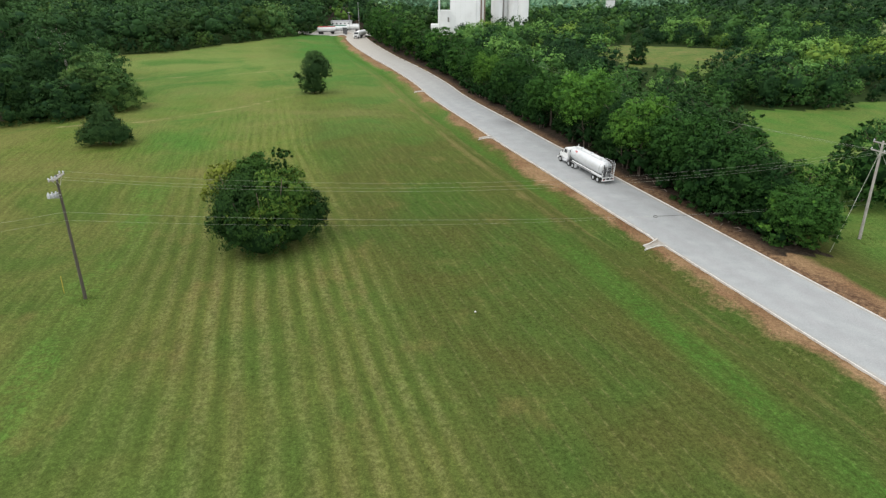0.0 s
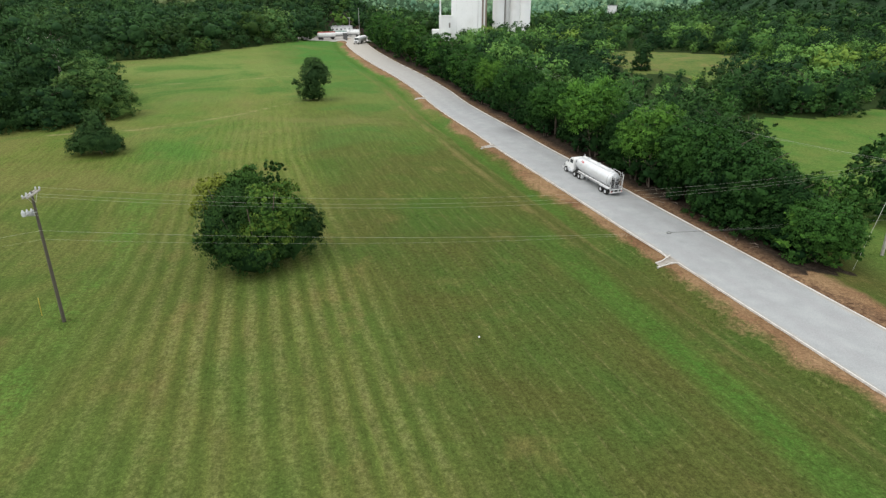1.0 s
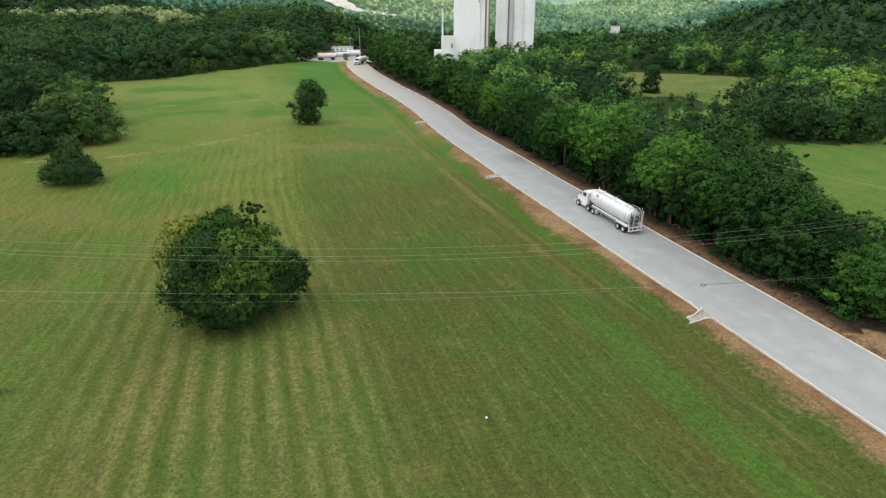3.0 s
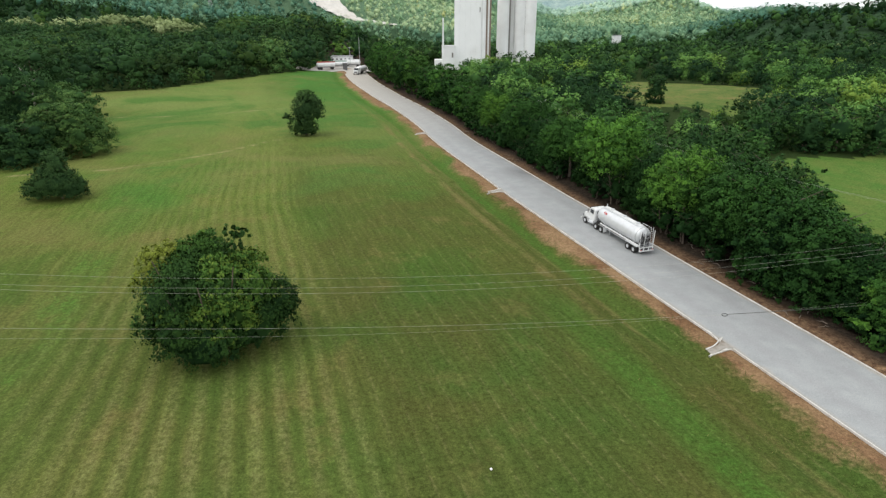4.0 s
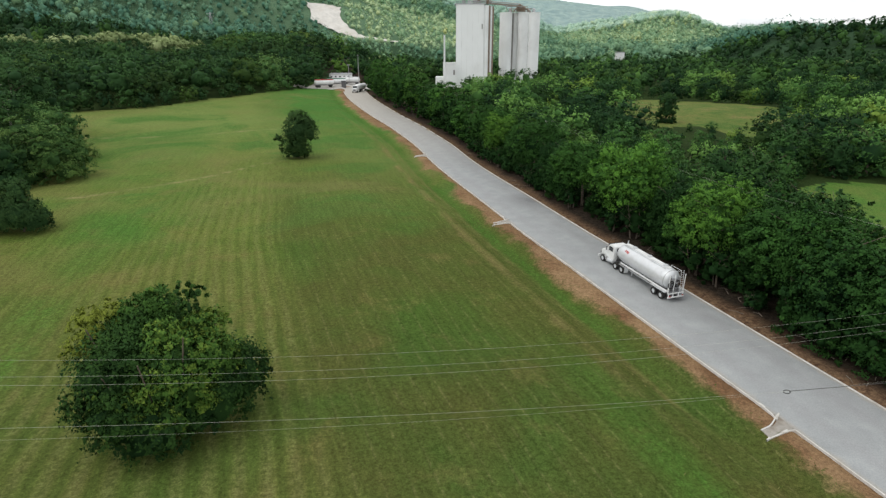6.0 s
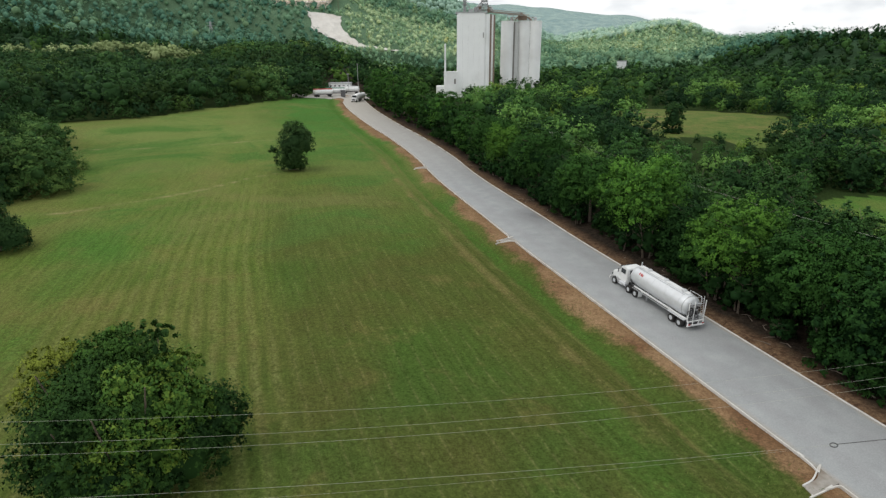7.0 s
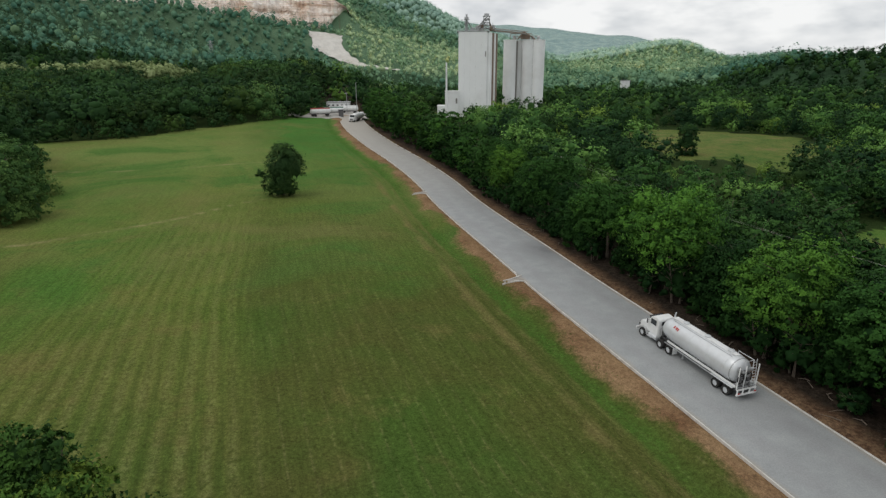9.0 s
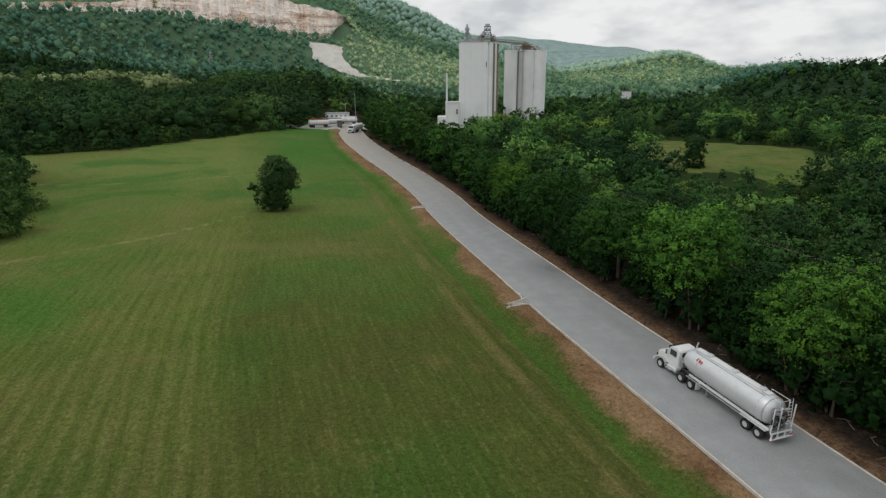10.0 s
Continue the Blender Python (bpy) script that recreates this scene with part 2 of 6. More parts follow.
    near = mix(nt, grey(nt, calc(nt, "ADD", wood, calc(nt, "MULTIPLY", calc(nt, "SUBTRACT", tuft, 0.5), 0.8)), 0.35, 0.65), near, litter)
    # a strip of bare reddish earth between the right-hand kerb and the trees
    reach = calc(nt, "ADD", off, calc(nt, "ADD", calc(nt, "MULTIPLY", calc(nt, "SUBTRACT", worn, 0.5), 4.0), calc(nt, "MULTIPLY", calc(nt, "SUBTRACT", tuft, 0.5), 2.0)))
    bank = calc(nt, "MULTIPLY", calc(nt, "MULTIPLY", grey(nt, off, 4.7, 4.9), grey(nt, reach, 7.4, 5.6)), grey(nt, ahead, 230.0, 120.0, 0.3, 0.9))
    near = mix(nt, bank, near, mix(nt, grey(nt, tuft, 0.35, 0.65), (0.085, 0.05, 0.032), (0.19, 0.122, 0.072)))
    blade = noise_of(nt, at, 2.6, 6, 0.75)
    comb = nt.nodes.new("ShaderNodeCombineXYZ")
    nt.links.new(mow, comb.inputs["X"])
    nt.links.new(calc(nt, "MULTIPLY", ahead, 0.07), comb.inputs["Y"])
    combed = noise_of(nt, comb.outputs["Vector"], 1.9, 6, 0.7)
    open_land = calc(nt, "MULTIPLY", grey(nt, off, -7.0, -12.0, 0.0, 0.28), grey(nt, ahead, 220.0, 110.0, 0.1, 1.0))
    near = mix(nt, open_land, near, ramp(nt, combed, (0.34, (0.2, 0.2, 0.2)), (0.66, (0.8, 0.8, 0.8))), "OVERLAY")
    near = mix(nt, 0.42, near, ramp(nt, blade, (0.36, (0.16, 0.16, 0.16)), (0.66, (0.84, 0.84, 0.84))), "OVERLAY")
    speck = noise_of(nt, at, 15.0, 3, 0.6)
    near = mix(nt, 0.35, near, ramp(nt, speck, (0.32, (0.14, 0.14, 0.14)), (0.68, (0.86, 0.86, 0.86))), "OVERLAY")
    near = mix(nt, 0.36, near, ramp(nt, fine, (0.34, (0.16, 0.16, 0.16)), (0.66, (0.84, 0.84, 0.84))), "OVERLAY")
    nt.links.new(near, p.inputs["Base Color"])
    bump(nt, p, calc(nt, "ADD", fine, tuft), 0.5, 0.12)
    return mat


def make_road_material():
    mat, nt, p = material("worn_concrete_road", 0.8, 0.0, 0.3)
    at = place_of(nt)
    fine, coarse, wide = noise_of(nt, at, 9, 6, 0.7), noise_of(nt, at, 0.5, 5), noise_of(nt, at, 0.11, 3)
    off = attribute(nt, "off")
    wheel = calc(nt, "ABSOLUTE", calc(nt, "SUBTRACT", calc(nt, "ABSOLUTE", off), 2.2))
    track = grey(nt, wheel, 1.2, 0.2, 0.0, 0.35)
    base = ramp(nt, coarse, (0.3, (0.27, 0.282, 0.285)), (0.7, (0.33, 0.343, 0.345)))
    col = mix(nt, track, base, (0.27, 0.27, 0.275))
    col = mix(nt, grey(nt, wide, 0.56, 0.74, 0.0, 0.5), col, (0.25, 0.25, 0.255))
    stain = nt.nodes.new("ShaderNodeVectorMath")
    stain.operation = "DISTANCE"
    stain.inputs[1].default_value = (14.5, 127.0, 1.2)
    nt.links.new(at, stain.inputs[0])
    spot = calc(nt, "MULTIPLY", grey(nt, stain.outputs["Value"], 6.5, 1.0), grey(nt, coarse, 0.3, 0.6, 0.3, 0.9))
    col = mix(nt, calc(nt, "MULTIPLY", spot, 0.75), col, (0.13, 0.13, 0.135))
    dust = grey(nt, calc(nt, "ADD", calc(nt, "ABSOLUTE", off), coarse), 4.7, 5.4, 0.0, 0.55)
    col = mix(nt, dust, col, (0.33, 0.27, 0.2))
    split = nt.nodes.new("ShaderNodeSeparateXYZ")
    nt.links.new(at, split.inputs["Vector"])
    col = mix(nt, grey(nt, split.outputs["Y"], 150.0, 260.0, 0.0, 0.65), col, (0.4, 0.36, 0.3))
    col = mix(nt, 0.3, col, ramp(nt, fine, (0.3, (0.25, 0.25, 0.25)), (0.7, (0.75, 0.75, 0.75))), "OVERLAY")
    nt.links.new(col, p.inputs["Base Color"])
    bump(nt, p, fine, 0.25, 0.01)
    return mat


def make_bark():
    mat, nt, p = material("bark", 0.9, 0.0, 0.2)
    at = local_of(nt)
    n = node(nt, "ShaderNodeTexNoise", Scale=5.0, Detail=6.0, Roughness=0.7)
    stretch = nt.nodes.new("ShaderNodeMapping")
    stretch.inputs["Scale"].default_value = (4, 4, 0.6)
    nt.links.new(at, stretch.inputs["Vector"])
    nt.links.new(stretch.outputs["Vector"], n.inputs["Vector"])
    nt.links.new(ramp(nt, n.outputs["Fac"], (0.3, (0.05, 0.038, 0.028)), (0.7, (0.2, 0.165, 0.13))), p.inputs["Base Color"])
    bump(nt, p, n.outputs["Fac"], 0.8, 0.05)
    return mat


def make_rock():
    mat, nt, p = material("quarried_limestone", 0.9, 0.0, 0.2)
    at = place_of(nt)
    flat = nt.nodes.new("ShaderNodeMapping")
    flat.inputs["Scale"].default_value = (0.012, 0.012, 0.16)
    nt.links.new(at, flat.inputs["Vector"])
    strata = noise_of(nt, flat.outputs["Vector"], 1.0, 6, 0.65)
    blotch = noise_of(nt, at, 0.03, 5)
    col = ramp(nt, strata, (0.38, (0.46, 0.37, 0.31)), (0.5, (0.84, 0.74, 0.67)), (0.62, (0.92, 0.87, 0.82)))
    col = mix(nt, grey(nt, blotch, 0.5, 0.68, 0, 0.7), col, (0.6, 0.38, 0.24))
    thin = nt.nodes.new("ShaderNodeMapping")
    thin.inputs["Scale"].default_value = (0.06, 0.06, 0.5)
    nt.links.new(at, thin.inputs["Vector"])
    beds = noise_of(nt, thin.outputs["Vector"], 1.0, 6, 0.7)
    col = mix(nt, 0.6, col, ramp(nt, beds, (0.36, (0.36, 0.35, 0.34)), (0.64, (0.84, 0.84, 0.84))), "OVERLAY")
    upright = nt.nodes.new("ShaderNodeMapping")
    upright.inputs["Scale"].default_value = (0.11, 0.11, 0.012)
    nt.links.new(at, upright.inputs["Vector"])
    streak = noise_of(nt, upright.outputs["Vector"], 1.0, 5, 0.6)
    col = mix(nt, grey(nt, streak, 0.52, 0.66, 0, 0.4), col, (0.4, 0.31, 0.24))
    nt.links.new(col, p.inputs["Base Color"])
    bump(nt, p, strata, 0.7, 2.0)
    return mat


GRASS = make_ground_material()
ROAD = make_road_material()
BARK = make_bark()
ROCK = make_rock()
LEAF_ROADSIDE = leaf("roadside_leaves", (0.01, 0.034, 0.011), (0.055, 0.146, 0.028), (0.125, 0.29, 0.042))
LEAF_SCRUB = leaf("scrub_leaves", (0.014, 0.042, 0.017), (0.08, 0.192, 0.045), (0.19, 0.36, 0.085))
LEAF_DARK = leaf("dark_leaves", (0.022, 0.055, 0.02), (0.07, 0.14, 0.038), (0.14, 0.22, 0.06))
LEAF_GROVE = leaf("grove_leaves", (0.015, 0.043, 0.018), (0.068, 0.152, 0.042), (0.18, 0.3, 0.085))
LEAF_BUSH = leaf("bush_leaves", (0.013, 0.037, 0.012), (0.078, 0.172, 0.032), (0.21, 0.31, 0.05))
# far leaves are paled and blued: distance haze put into their colour
LEAF_FAR_HAZED = leaf("hazed_hillside_leaves", (0.06, 0.165, 0.12), (0.25, 0.4, 0.22), (0.54, 0.66, 0.38), 0.1)
LEAF_MOUNTAIN_HAZED = leaf("hazed_mountain_leaves", (0.2, 0.33, 0.28), (0.38, 0.54, 0.42), (0.56, 0.67, 0.43), 0.1)
LEAF_WILLOW = leaf("willow_leaves", (0.12, 0.17, 0.07), (0.34, 0.43, 0.2), (0.5, 0.58, 0.34))
CONCRETE = plain("kerb_concrete", (0.6, 0.59, 0.56), 0.85, scale=0.8, dirty=0.2, dirt=(0.25, 0.18, 0.11))
SILO_CONCRETE = plain("silo_concrete", (0.89, 0.905, 0.905), 0.85, scale=0.05, vary=0.08, dirty=0.16, dirt=(0.46, 0.44, 0.41))
SILO_DARK = plain("shaded_concrete_joint", (0.24, 0.23, 0.215), 0.9, scale=0.2)
STEEL = plain("galvanised_steel", (0.45, 0.46, 0.47), 0.5, 0.6, scale=2)
RUST = plain("rusty_steel", (0.27, 0.205, 0.155), 0.75, 0.3, scale=0.6)
WOOD_POLE = plain("weathered_pole_wood", (0.085, 0.075, 0.06), 0.9, scale=1.5, vary=0.4)
PALE_POLE = plain("grey_pole_wood", (0.4, 0.38, 0.35), 0.9, scale=1.5, vary=0.3)
WHITE = plain("white_paint", (0.78, 0.79, 0.79), 0.35, scale=0.7, vary=0.06, dirty=0.12, dirt=(0.4, 0.38, 0.35))
ALUMINIUM = plain("dull_aluminium", (0.66, 0.68, 0.7), 0.4, 0.3, scale=0.5, vary=0.1, dirty=0.15, dirt=(0.48, 0.47, 0.46))
BLACK = plain("black_rubber", (0.02, 0.02, 0.02), 0.8, scale=4)
CHASSIS = plain("chassis_grey", (0.12, 0.12, 0.125), 0.6, 0.3, scale=2)
GLASS = plain("dark_window_glass", (0.03, 0.035, 0.04), 0.08, spec=0.8, vary=0.02, dirty=0.03)
RED = plain("faded_red_paint", (0.45, 0.05, 0.045), 0.5, scale=1)
GREEN_PAINT = plain("green_paint", (0.05, 0.2, 0.14), 0.5, scale=1)
LEAF_GOLD = leaf("yellowing_leaves", (0.13, 0.185, 0.03), (0.22, 0.275, 0.05), (0.31, 0.33, 0.07))
DEAD_BARK = plain("dead_bark", (0.42, 0.39, 0.35), 0.9, scale=2, vary=0.3)
WIRE = plain("aluminium_wire", (0.5, 0.52, 0.44), 0.5, 0.4, scale=1)
CABLE = plain("black_cable", (0.045, 0.045, 0.045), 0.6, scale=1)
CERAMIC = plain("grey_ceramic", (0.5, 0.52, 0.54), 0.3, scale=3)
GRAVEL = plain("pale_gravel", (0.4, 0.385, 0.36), 0.95, scale=0.25, vary=0.3, dirt=(0.26, 0.23, 0.19), dirty=0.3, bumpy=0.4)
HAUL = plain("crushed_limestone", (0.56, 0.54, 0.5), 0.95, scale=0.04, vary=0.3, dirt=(0.42, 0.36, 0.3), dirty=0.25, bumpy=0.4)
SILTED = plain("silted_concrete", (0.31, 0.29, 0.26), 0.95, scale=0.6, vary=0.3, dirt=(0.16, 0.12, 0.08), dirty=0.4, bumpy=0.3)
LITTER = plain("white_litter", (0.8, 0.8, 0.78), 0.7)


# ---------------------------------------------------------------- mesh helpers
def sheet(name, verts, quads, mat, tris=None, smooth=False, normals=None, **point_values):
    """A mesh from arrays of corners, four- and three-cornered faces, with values at the corners."""
    quads = np.asarray(quads, np.int32).reshape(-1, 4)
    tris = np.zeros((0, 3), np.int32) if tris is None else np.asarray(tris, np.int32).reshape(-1, 3)
    me = bpy.data.meshes.new(name)
    me.vertices.add(len(verts))
    me.vertices.foreach_set("co", np.asarray(verts, np.float32).ravel())
    loops = np.r_[quads.ravel(), tris.ravel()]
    me.loops.add(len(loops))
    me.loops.foreach_set("vertex_index", loops)
    sizes = np.r_[np.full(len(quads), 4), np.full(len(tris), 3)].astype(np.int32)
    me.polygons.add(len(sizes))
    me.polygons.foreach_set("loop_start", np.r_[0, np.cumsum(sizes)[:-1]].astype(np.int32))
    me.polygons.foreach_set("use_smooth", np.full(len(sizes), smooth))
    for key, values in point_values.items():
        me.attributes.new(key, "FLOAT", "POINT").data.foreach_set("value", np.asarray(values, np.float32))
    me.materials.append(mat)
    me.update(calc_edges=True)
    me.validate()
    if normals is not None:
        me.normals_split_custom_set_from_vertices(np.asarray(normals, np.float32))
    return me


def grid_quads(rows, cols, closed=False):
    i, j = np.meshgrid(np.arange(rows - 1), np.arange(cols if closed else cols - 1), indexing="ij")
    k = (j + 1) % cols
    return np.stack([i * cols + j, i * cols + k, (i + 1) * cols + k, (i + 1) * cols + j], -1).reshape(-1, 4)


def part(name, bm, mat, parent=None, label="", smooth=False):
    """Links a bmesh as one mesh object under a thing or a part."""
    me = bpy.data.meshes.new(name)
    if smooth:
        for f in bm.faces:
            f.smooth = True
    bm.to_mesh(me)
    bm.free()
    if smooth:
        me.set_sharp_from_angle(angle=radians(38))
    me.materials.append(mat)
    ob = new(name, me)
    if parent is not None:
        ob.parent = parent
    if label:
        tagged(ob, label)
    return ob


def box(bm, x, y, z, sx, sy, sz, bevel=0.0, turn=None):
    """A box by its centre and full sizes, with rounded edges."""
    m = Matrix.Translation((x, y, z)) @ (turn or Matrix()) @ Matrix.Diagonal((sx, sy, sz, 1))
    made = bmesh.ops.create_cube(bm, size=1, matrix=m)["verts"]
    if bevel:
        edges = list({e for v in made for e in v.link_edges})
        bmesh.ops.bevel(bm, geom=edges, offset=bevel, segments=2, affect="EDGES", profile=0.6)


def tube(bm, a, b, r0, r1=None, sides=8):
    """A round bar from a to b."""
    a, b = Vector(a), Vector(b)
    m = Matrix.Translation((a + b) / 2) @ (b - a).to_track_quat("Z", "Y").to_matrix().to_4x4()
    bmesh.ops.create_cone(bm, cap_ends=True, segments=sides, radius1=r0, radius2=r0 if r1 is None else r1, depth=(b - a).length, matrix=m)


def lathe(bm, profile, m=None, sides=24, caps=True):
    """Turns a profile of (radius, height) round the z axis, then lays it by m."""
    m = m or Matrix()
    rings = []
    for r, h in profile:
        rings.append([bm.verts.new(m @ Vector((r * math.cos(2 * math.pi * k / sides), r * math.sin(2 * math.pi * k / sides), h))) for k in range(sides)])
    for lo, hi in zip(rings, rings[1:]):
        for k in range(sides):
            bm.faces.new((lo[k], lo[(k + 1) % sides], hi[(k + 1) % sides], hi[k]))
    if caps:
        bm.faces.new(rings[0][::-1])
        bm.faces.new(rings[-1])


def empty(name, m=None):
    ob = new(name)
    ob.empty_display_size = 0.3
    if m is not None:
        ob.matrix_world = m
    return ob


def glide(xs, ys):
    """A smooth curve through points, straight beyond its ends."""
    xs, ys = np.array(xs, float), np.array(ys, float)
    slope = np.gradient(ys, xs)

    def value(x):
        x = np.asarray(x, float)
        k = np.clip(np.searchsorted(xs, x) - 1, 0, len(xs) - 2)
        h = xs[k + 1] - xs[k]
        t = (np.clip(x, xs[0], xs[-1]) - xs[k]) / h
        v = (2 * t**3 - 3 * t**2 + 1) * ys[k] + (t**3 - 2 * t**2 + t) * h * slope[k] + (3 * t**2 - 2 * t**3) * ys[k + 1] + (t**3 - t**2) * h * slope[k + 1]
        return v + np.minimum(x - xs[0], 0) * slope[0] + np.maximum(x - xs[-1], 0) * slope[-1]

    return value


def step(x, a, b):
    t = np.clip((np.asarray(x, float) - a) / (b - a), 0, 1)
    return t * t * (3 - 2 * t)


def waves(x, y, size, seed=0):
    """Gentle unevenness, about -1 to 1, with bumps of that size in metres."""
    r = np.random.RandomState(seed)
    total = 0
    for k in range(6):
        a, f, p = r.uniform(0, 6.28), r.uniform(0.6, 1.7) * 2 * math.pi / size, r.uniform(0, 6.28)
        total = total + np.sin((x * math.cos(a) + y * math.sin(a)) * f + p)
    return total / 3.2


# ---------------------------------------------------------------- the lie of the land
ROAD_HALF = 4.75
road_x = glide([-90, 48, 66, 82, 98, 111, 130, 161, 177, 200, 226, 258, 280, 300], [86.5, 38.1, 31.9, 26.0, 20.0, 15.2, 9.3, 0.2, -4.1, -12.4, -23.4, -35.4, -41.4, -45.5])
road_z = glide([-90, 30, 48, 65, 113, 166, 215, 262, 320, 420], [-6.3, -3.1, -2.4, -1.7, 0.95, 2.4, 5.9, 9.3, 11.0, 11.6])


def off_road(x, y):
    """Metres across the road's axis, to the right of it."""
    slope = (road_x(y + 1) - road_x(y - 1)) / 2
    return (x - road_x(y)) / np.sqrt(1 + slope**2)


def far_hills(x, y):
    """The hills all round, by bearing and distance."""
    r, az = np.hypot(x, y + 60), np.degrees(np.arctan2(x, y + 60))
    a = np.interp(az, [-45, -30, -22, -20, -16, -11, -8.6, -6, 0, 10, 24, 40], [27, 25, 25, 22, 27, 28, 24, 13, 9, 9, 11, 14])
    b = np.interp(az, [-30, -15, -9, 0, 10, 18, 22, 25, 40], [44, 40, 36, 24, 16, 22, 34, 41, 42])
    c = np.interp(az, [-34, -22, -19, -17, -14.8, -12, -9.9, -8.5, -4, 4, 14, 22, 40], [110, 110, 102, 98, 92, 88, 85, 80, 60, 38, 28, 30, 36])
    d = np.interp(az, [-34, -29, -26, -24, -22, -17.5, -16.5, -14.7, -12, -9.9, -8.9, -7.6, -4, 4, 14, 22, 40], [112, 118, 121, 127, 131, 131, 138, 134, 127, 121, 114, 90, 68, 42, 32, 32, 38])
    e = np.interp(az, [-34, -10, -5.1, -3.2, -0.3, 2.1, 4.6, 8.9, 11.6, 13.9, 16, 18.2, 19.5, 20.3, 22, 40], [208, 200, 188, 166, 136, 116, 92, 58, 68, 76, 84, 86, 81, 72, 58, 44])
    g = np.interp(az, [-6, -0.3, 4.7, 7.8, 12.2, 16, 20, 24, 40], [240, 262, 244, 233, 210, 188, 140, 100, 60])
    low = np.interp(az, [-8, 1, 40], [11.4, 5.5, 5.5])
    knots = [(360, low), (500, a), (590, a * 0.8 + 2), (700, b), (872, c), (908, d), (1330, e), (1800, e * 0.7), (2800, g), (4600, 30)]
    z = low + 0.0 * r
    for (r0, z0), (r1, z1) in zip(knots, knots[1:]):
        z = np.where(r > r0, z0 + (z1 - z0) * step(r, r0, r1), z)
    return z + np.clip((r - 420) / 300, 0, 1) * 5 * waves(x, y, 170, 5) * (np.abs(r - 890) > 60)


def land(x, y):
    """The ground's height."""
    x, y = np.asarray(x, float), np.asarray(y, float)
    off = off_road(x, y)
    z = road_z(y)
    z = z + 0.85 * step(off, -12, -30) - 0.5 * step(off, -42, -75) + 0.22 * waves(x, y, 45, 2) * step(np.abs(off), 8, 30)
    z = z - 0.5 * step(off, -7.2, -9.2) * step(off, -13.0, -10.6)
    z = z + 0.6 * step(off, 6, 12) * step(off, 40, 14) * step(y, 75, 100) - 1.4 * step(off, 8, 22) * step(y, 105, 75)
    z = z - np.maximum(z - 5.0, 0) * step(off, 22, 60) * step(y, 200, 300)
    r = np.hypot(x, y + 60)
    z = z + (far_hills(x, y) - z) * step(r, 330, 400)
    behind = step(y, -80, -200)
    z = z * (1 - behind) - 6 * behind
    shelf = np.abs(off) - ROAD_HALF
    z = z + 0.1 * step(shelf, 0.2, 0.5) * step(shelf, 6, 1)
    return z - 0.4 * step(shelf, 0.25, -0.5) * (y < 312) * (y > -85)


def forest_edge(x):
    """Where the wood beyond the meadow begins."""
    return np.interp(x, [-400, -200, -139, -106, -85, -66, -58], [190, 205, 223, 239, 261, 290, 335])


def chute_az(r):
    """The bearing of the pale haul slope below the quarry, by distance."""
    return np.interp(r, [718, 726, 736, 750, 775, 800, 826], [-4.6, -5.8, -7.2, -8.6, -10.2, -10.4, -10.5])


def wooded(x, y):
    """1 in the woods, 0 in the open."""
    off = off_road(x, y)
    r, az = np.hypot(x, y + 60), np.degrees(np.arctan2(x, y + 60))
    wob = 4 * waves(x, y, 30, 8)
    east = (off > 4.9) & ((y > 70) | ((y > 62) & (off < 13)))
    pasture = (x > np.interp(y, [80, 94, 107, 118, 136], [53, 59, 62, 58, 53]) + wob * 0.4) & (x < 190) & (y > 60) & (y < 135 + 0.3 * (x - 66) + wob * 0.4)
    glade = (((x - 88 + wob) / 31) ** 2 + ((y - 243 + wob) / 54) ** 2) < 1
    west = (y > forest_edge(x) + 2) & (off < -20)
    yard = (x > -68) & (x < -28) & (off < 8.5) & (y > 288) & (y < 330)
    mill = ((x > -14) & (x < 22) & (y > 353) & (y < 376)) | ((x > 25) & (x < 53) & (y > 379) & (y < 396))
    cliff = (r > 858) & (r < 915) & (az < -8.9) & (az > -32)
    chute = (np.abs(az - chute_az(r)) < 0.9 + 0.6 * step(r, 745, 770)) & (r > 715) & (r < 824)
    return ((east & ~pasture & ~glade) | west | (y > 336)) & ~yard & ~mill & ~cliff & ~chute & (y > 60)


TRAILS = [[(-38, 160), (-44, 153), (-50, 144), (-60, 135), (-68, 127), (-84, 122)], [(-50, 195), (-72, 191), (-92, 187), (-114, 187)]]


def make_ground():
    az = np.r_[np.arange(-46, 46.01, 0.3), np.arange(52, 309, 6)]
    r = np.r_[np.arange(4, 76, 8), np.arange(78, 210, 1.3), np.arange(210, 330, 2.4), np.geomspace(332, 860, 60), np.arange(866, 916, 4), np.geomspace(920, 4700, 46)]
    R, A = np.meshgrid(r, np.radians(az), indexing="ij")
    x, y = R * np.sin(A), R * np.cos(A) - 60
    z = land(x, y)
    row = x * math.cos(radians(13)) + y * math.sin(radians(13))
    off = off_road(x, y)
    mow = row + step(off, -78, -44) * (off + 41 - row)
    trail = np.full(x.shape, 99.0)
    for line in TRAILS:
        for (x0, y0), (x1, y1) in zip(line, line[1:]):
            t = np.clip(((x - x0) * (x1 - x0) + (y - y0) * (y1 - y0)) / ((x1 - x0) ** 2 + (y1 - y0) ** 2), 0, 1)
            trail = np.minimum(trail, np.hypot(x - x0 - t * (x1 - x0), y - y0 - t * (y1 - y0)))
    me = sheet("ground", np.stack([x, y, z], -1).reshape(-1, 3), grid_quads(len(r), len(az), True)[:, ::-1], GRASS, smooth=True,
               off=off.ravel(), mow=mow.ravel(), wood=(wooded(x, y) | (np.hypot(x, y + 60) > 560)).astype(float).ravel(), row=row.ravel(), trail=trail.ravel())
    return tagged(new("ground", me), "mown green meadow rising to wooded hills", "ground", kind="structure")


make_ground()


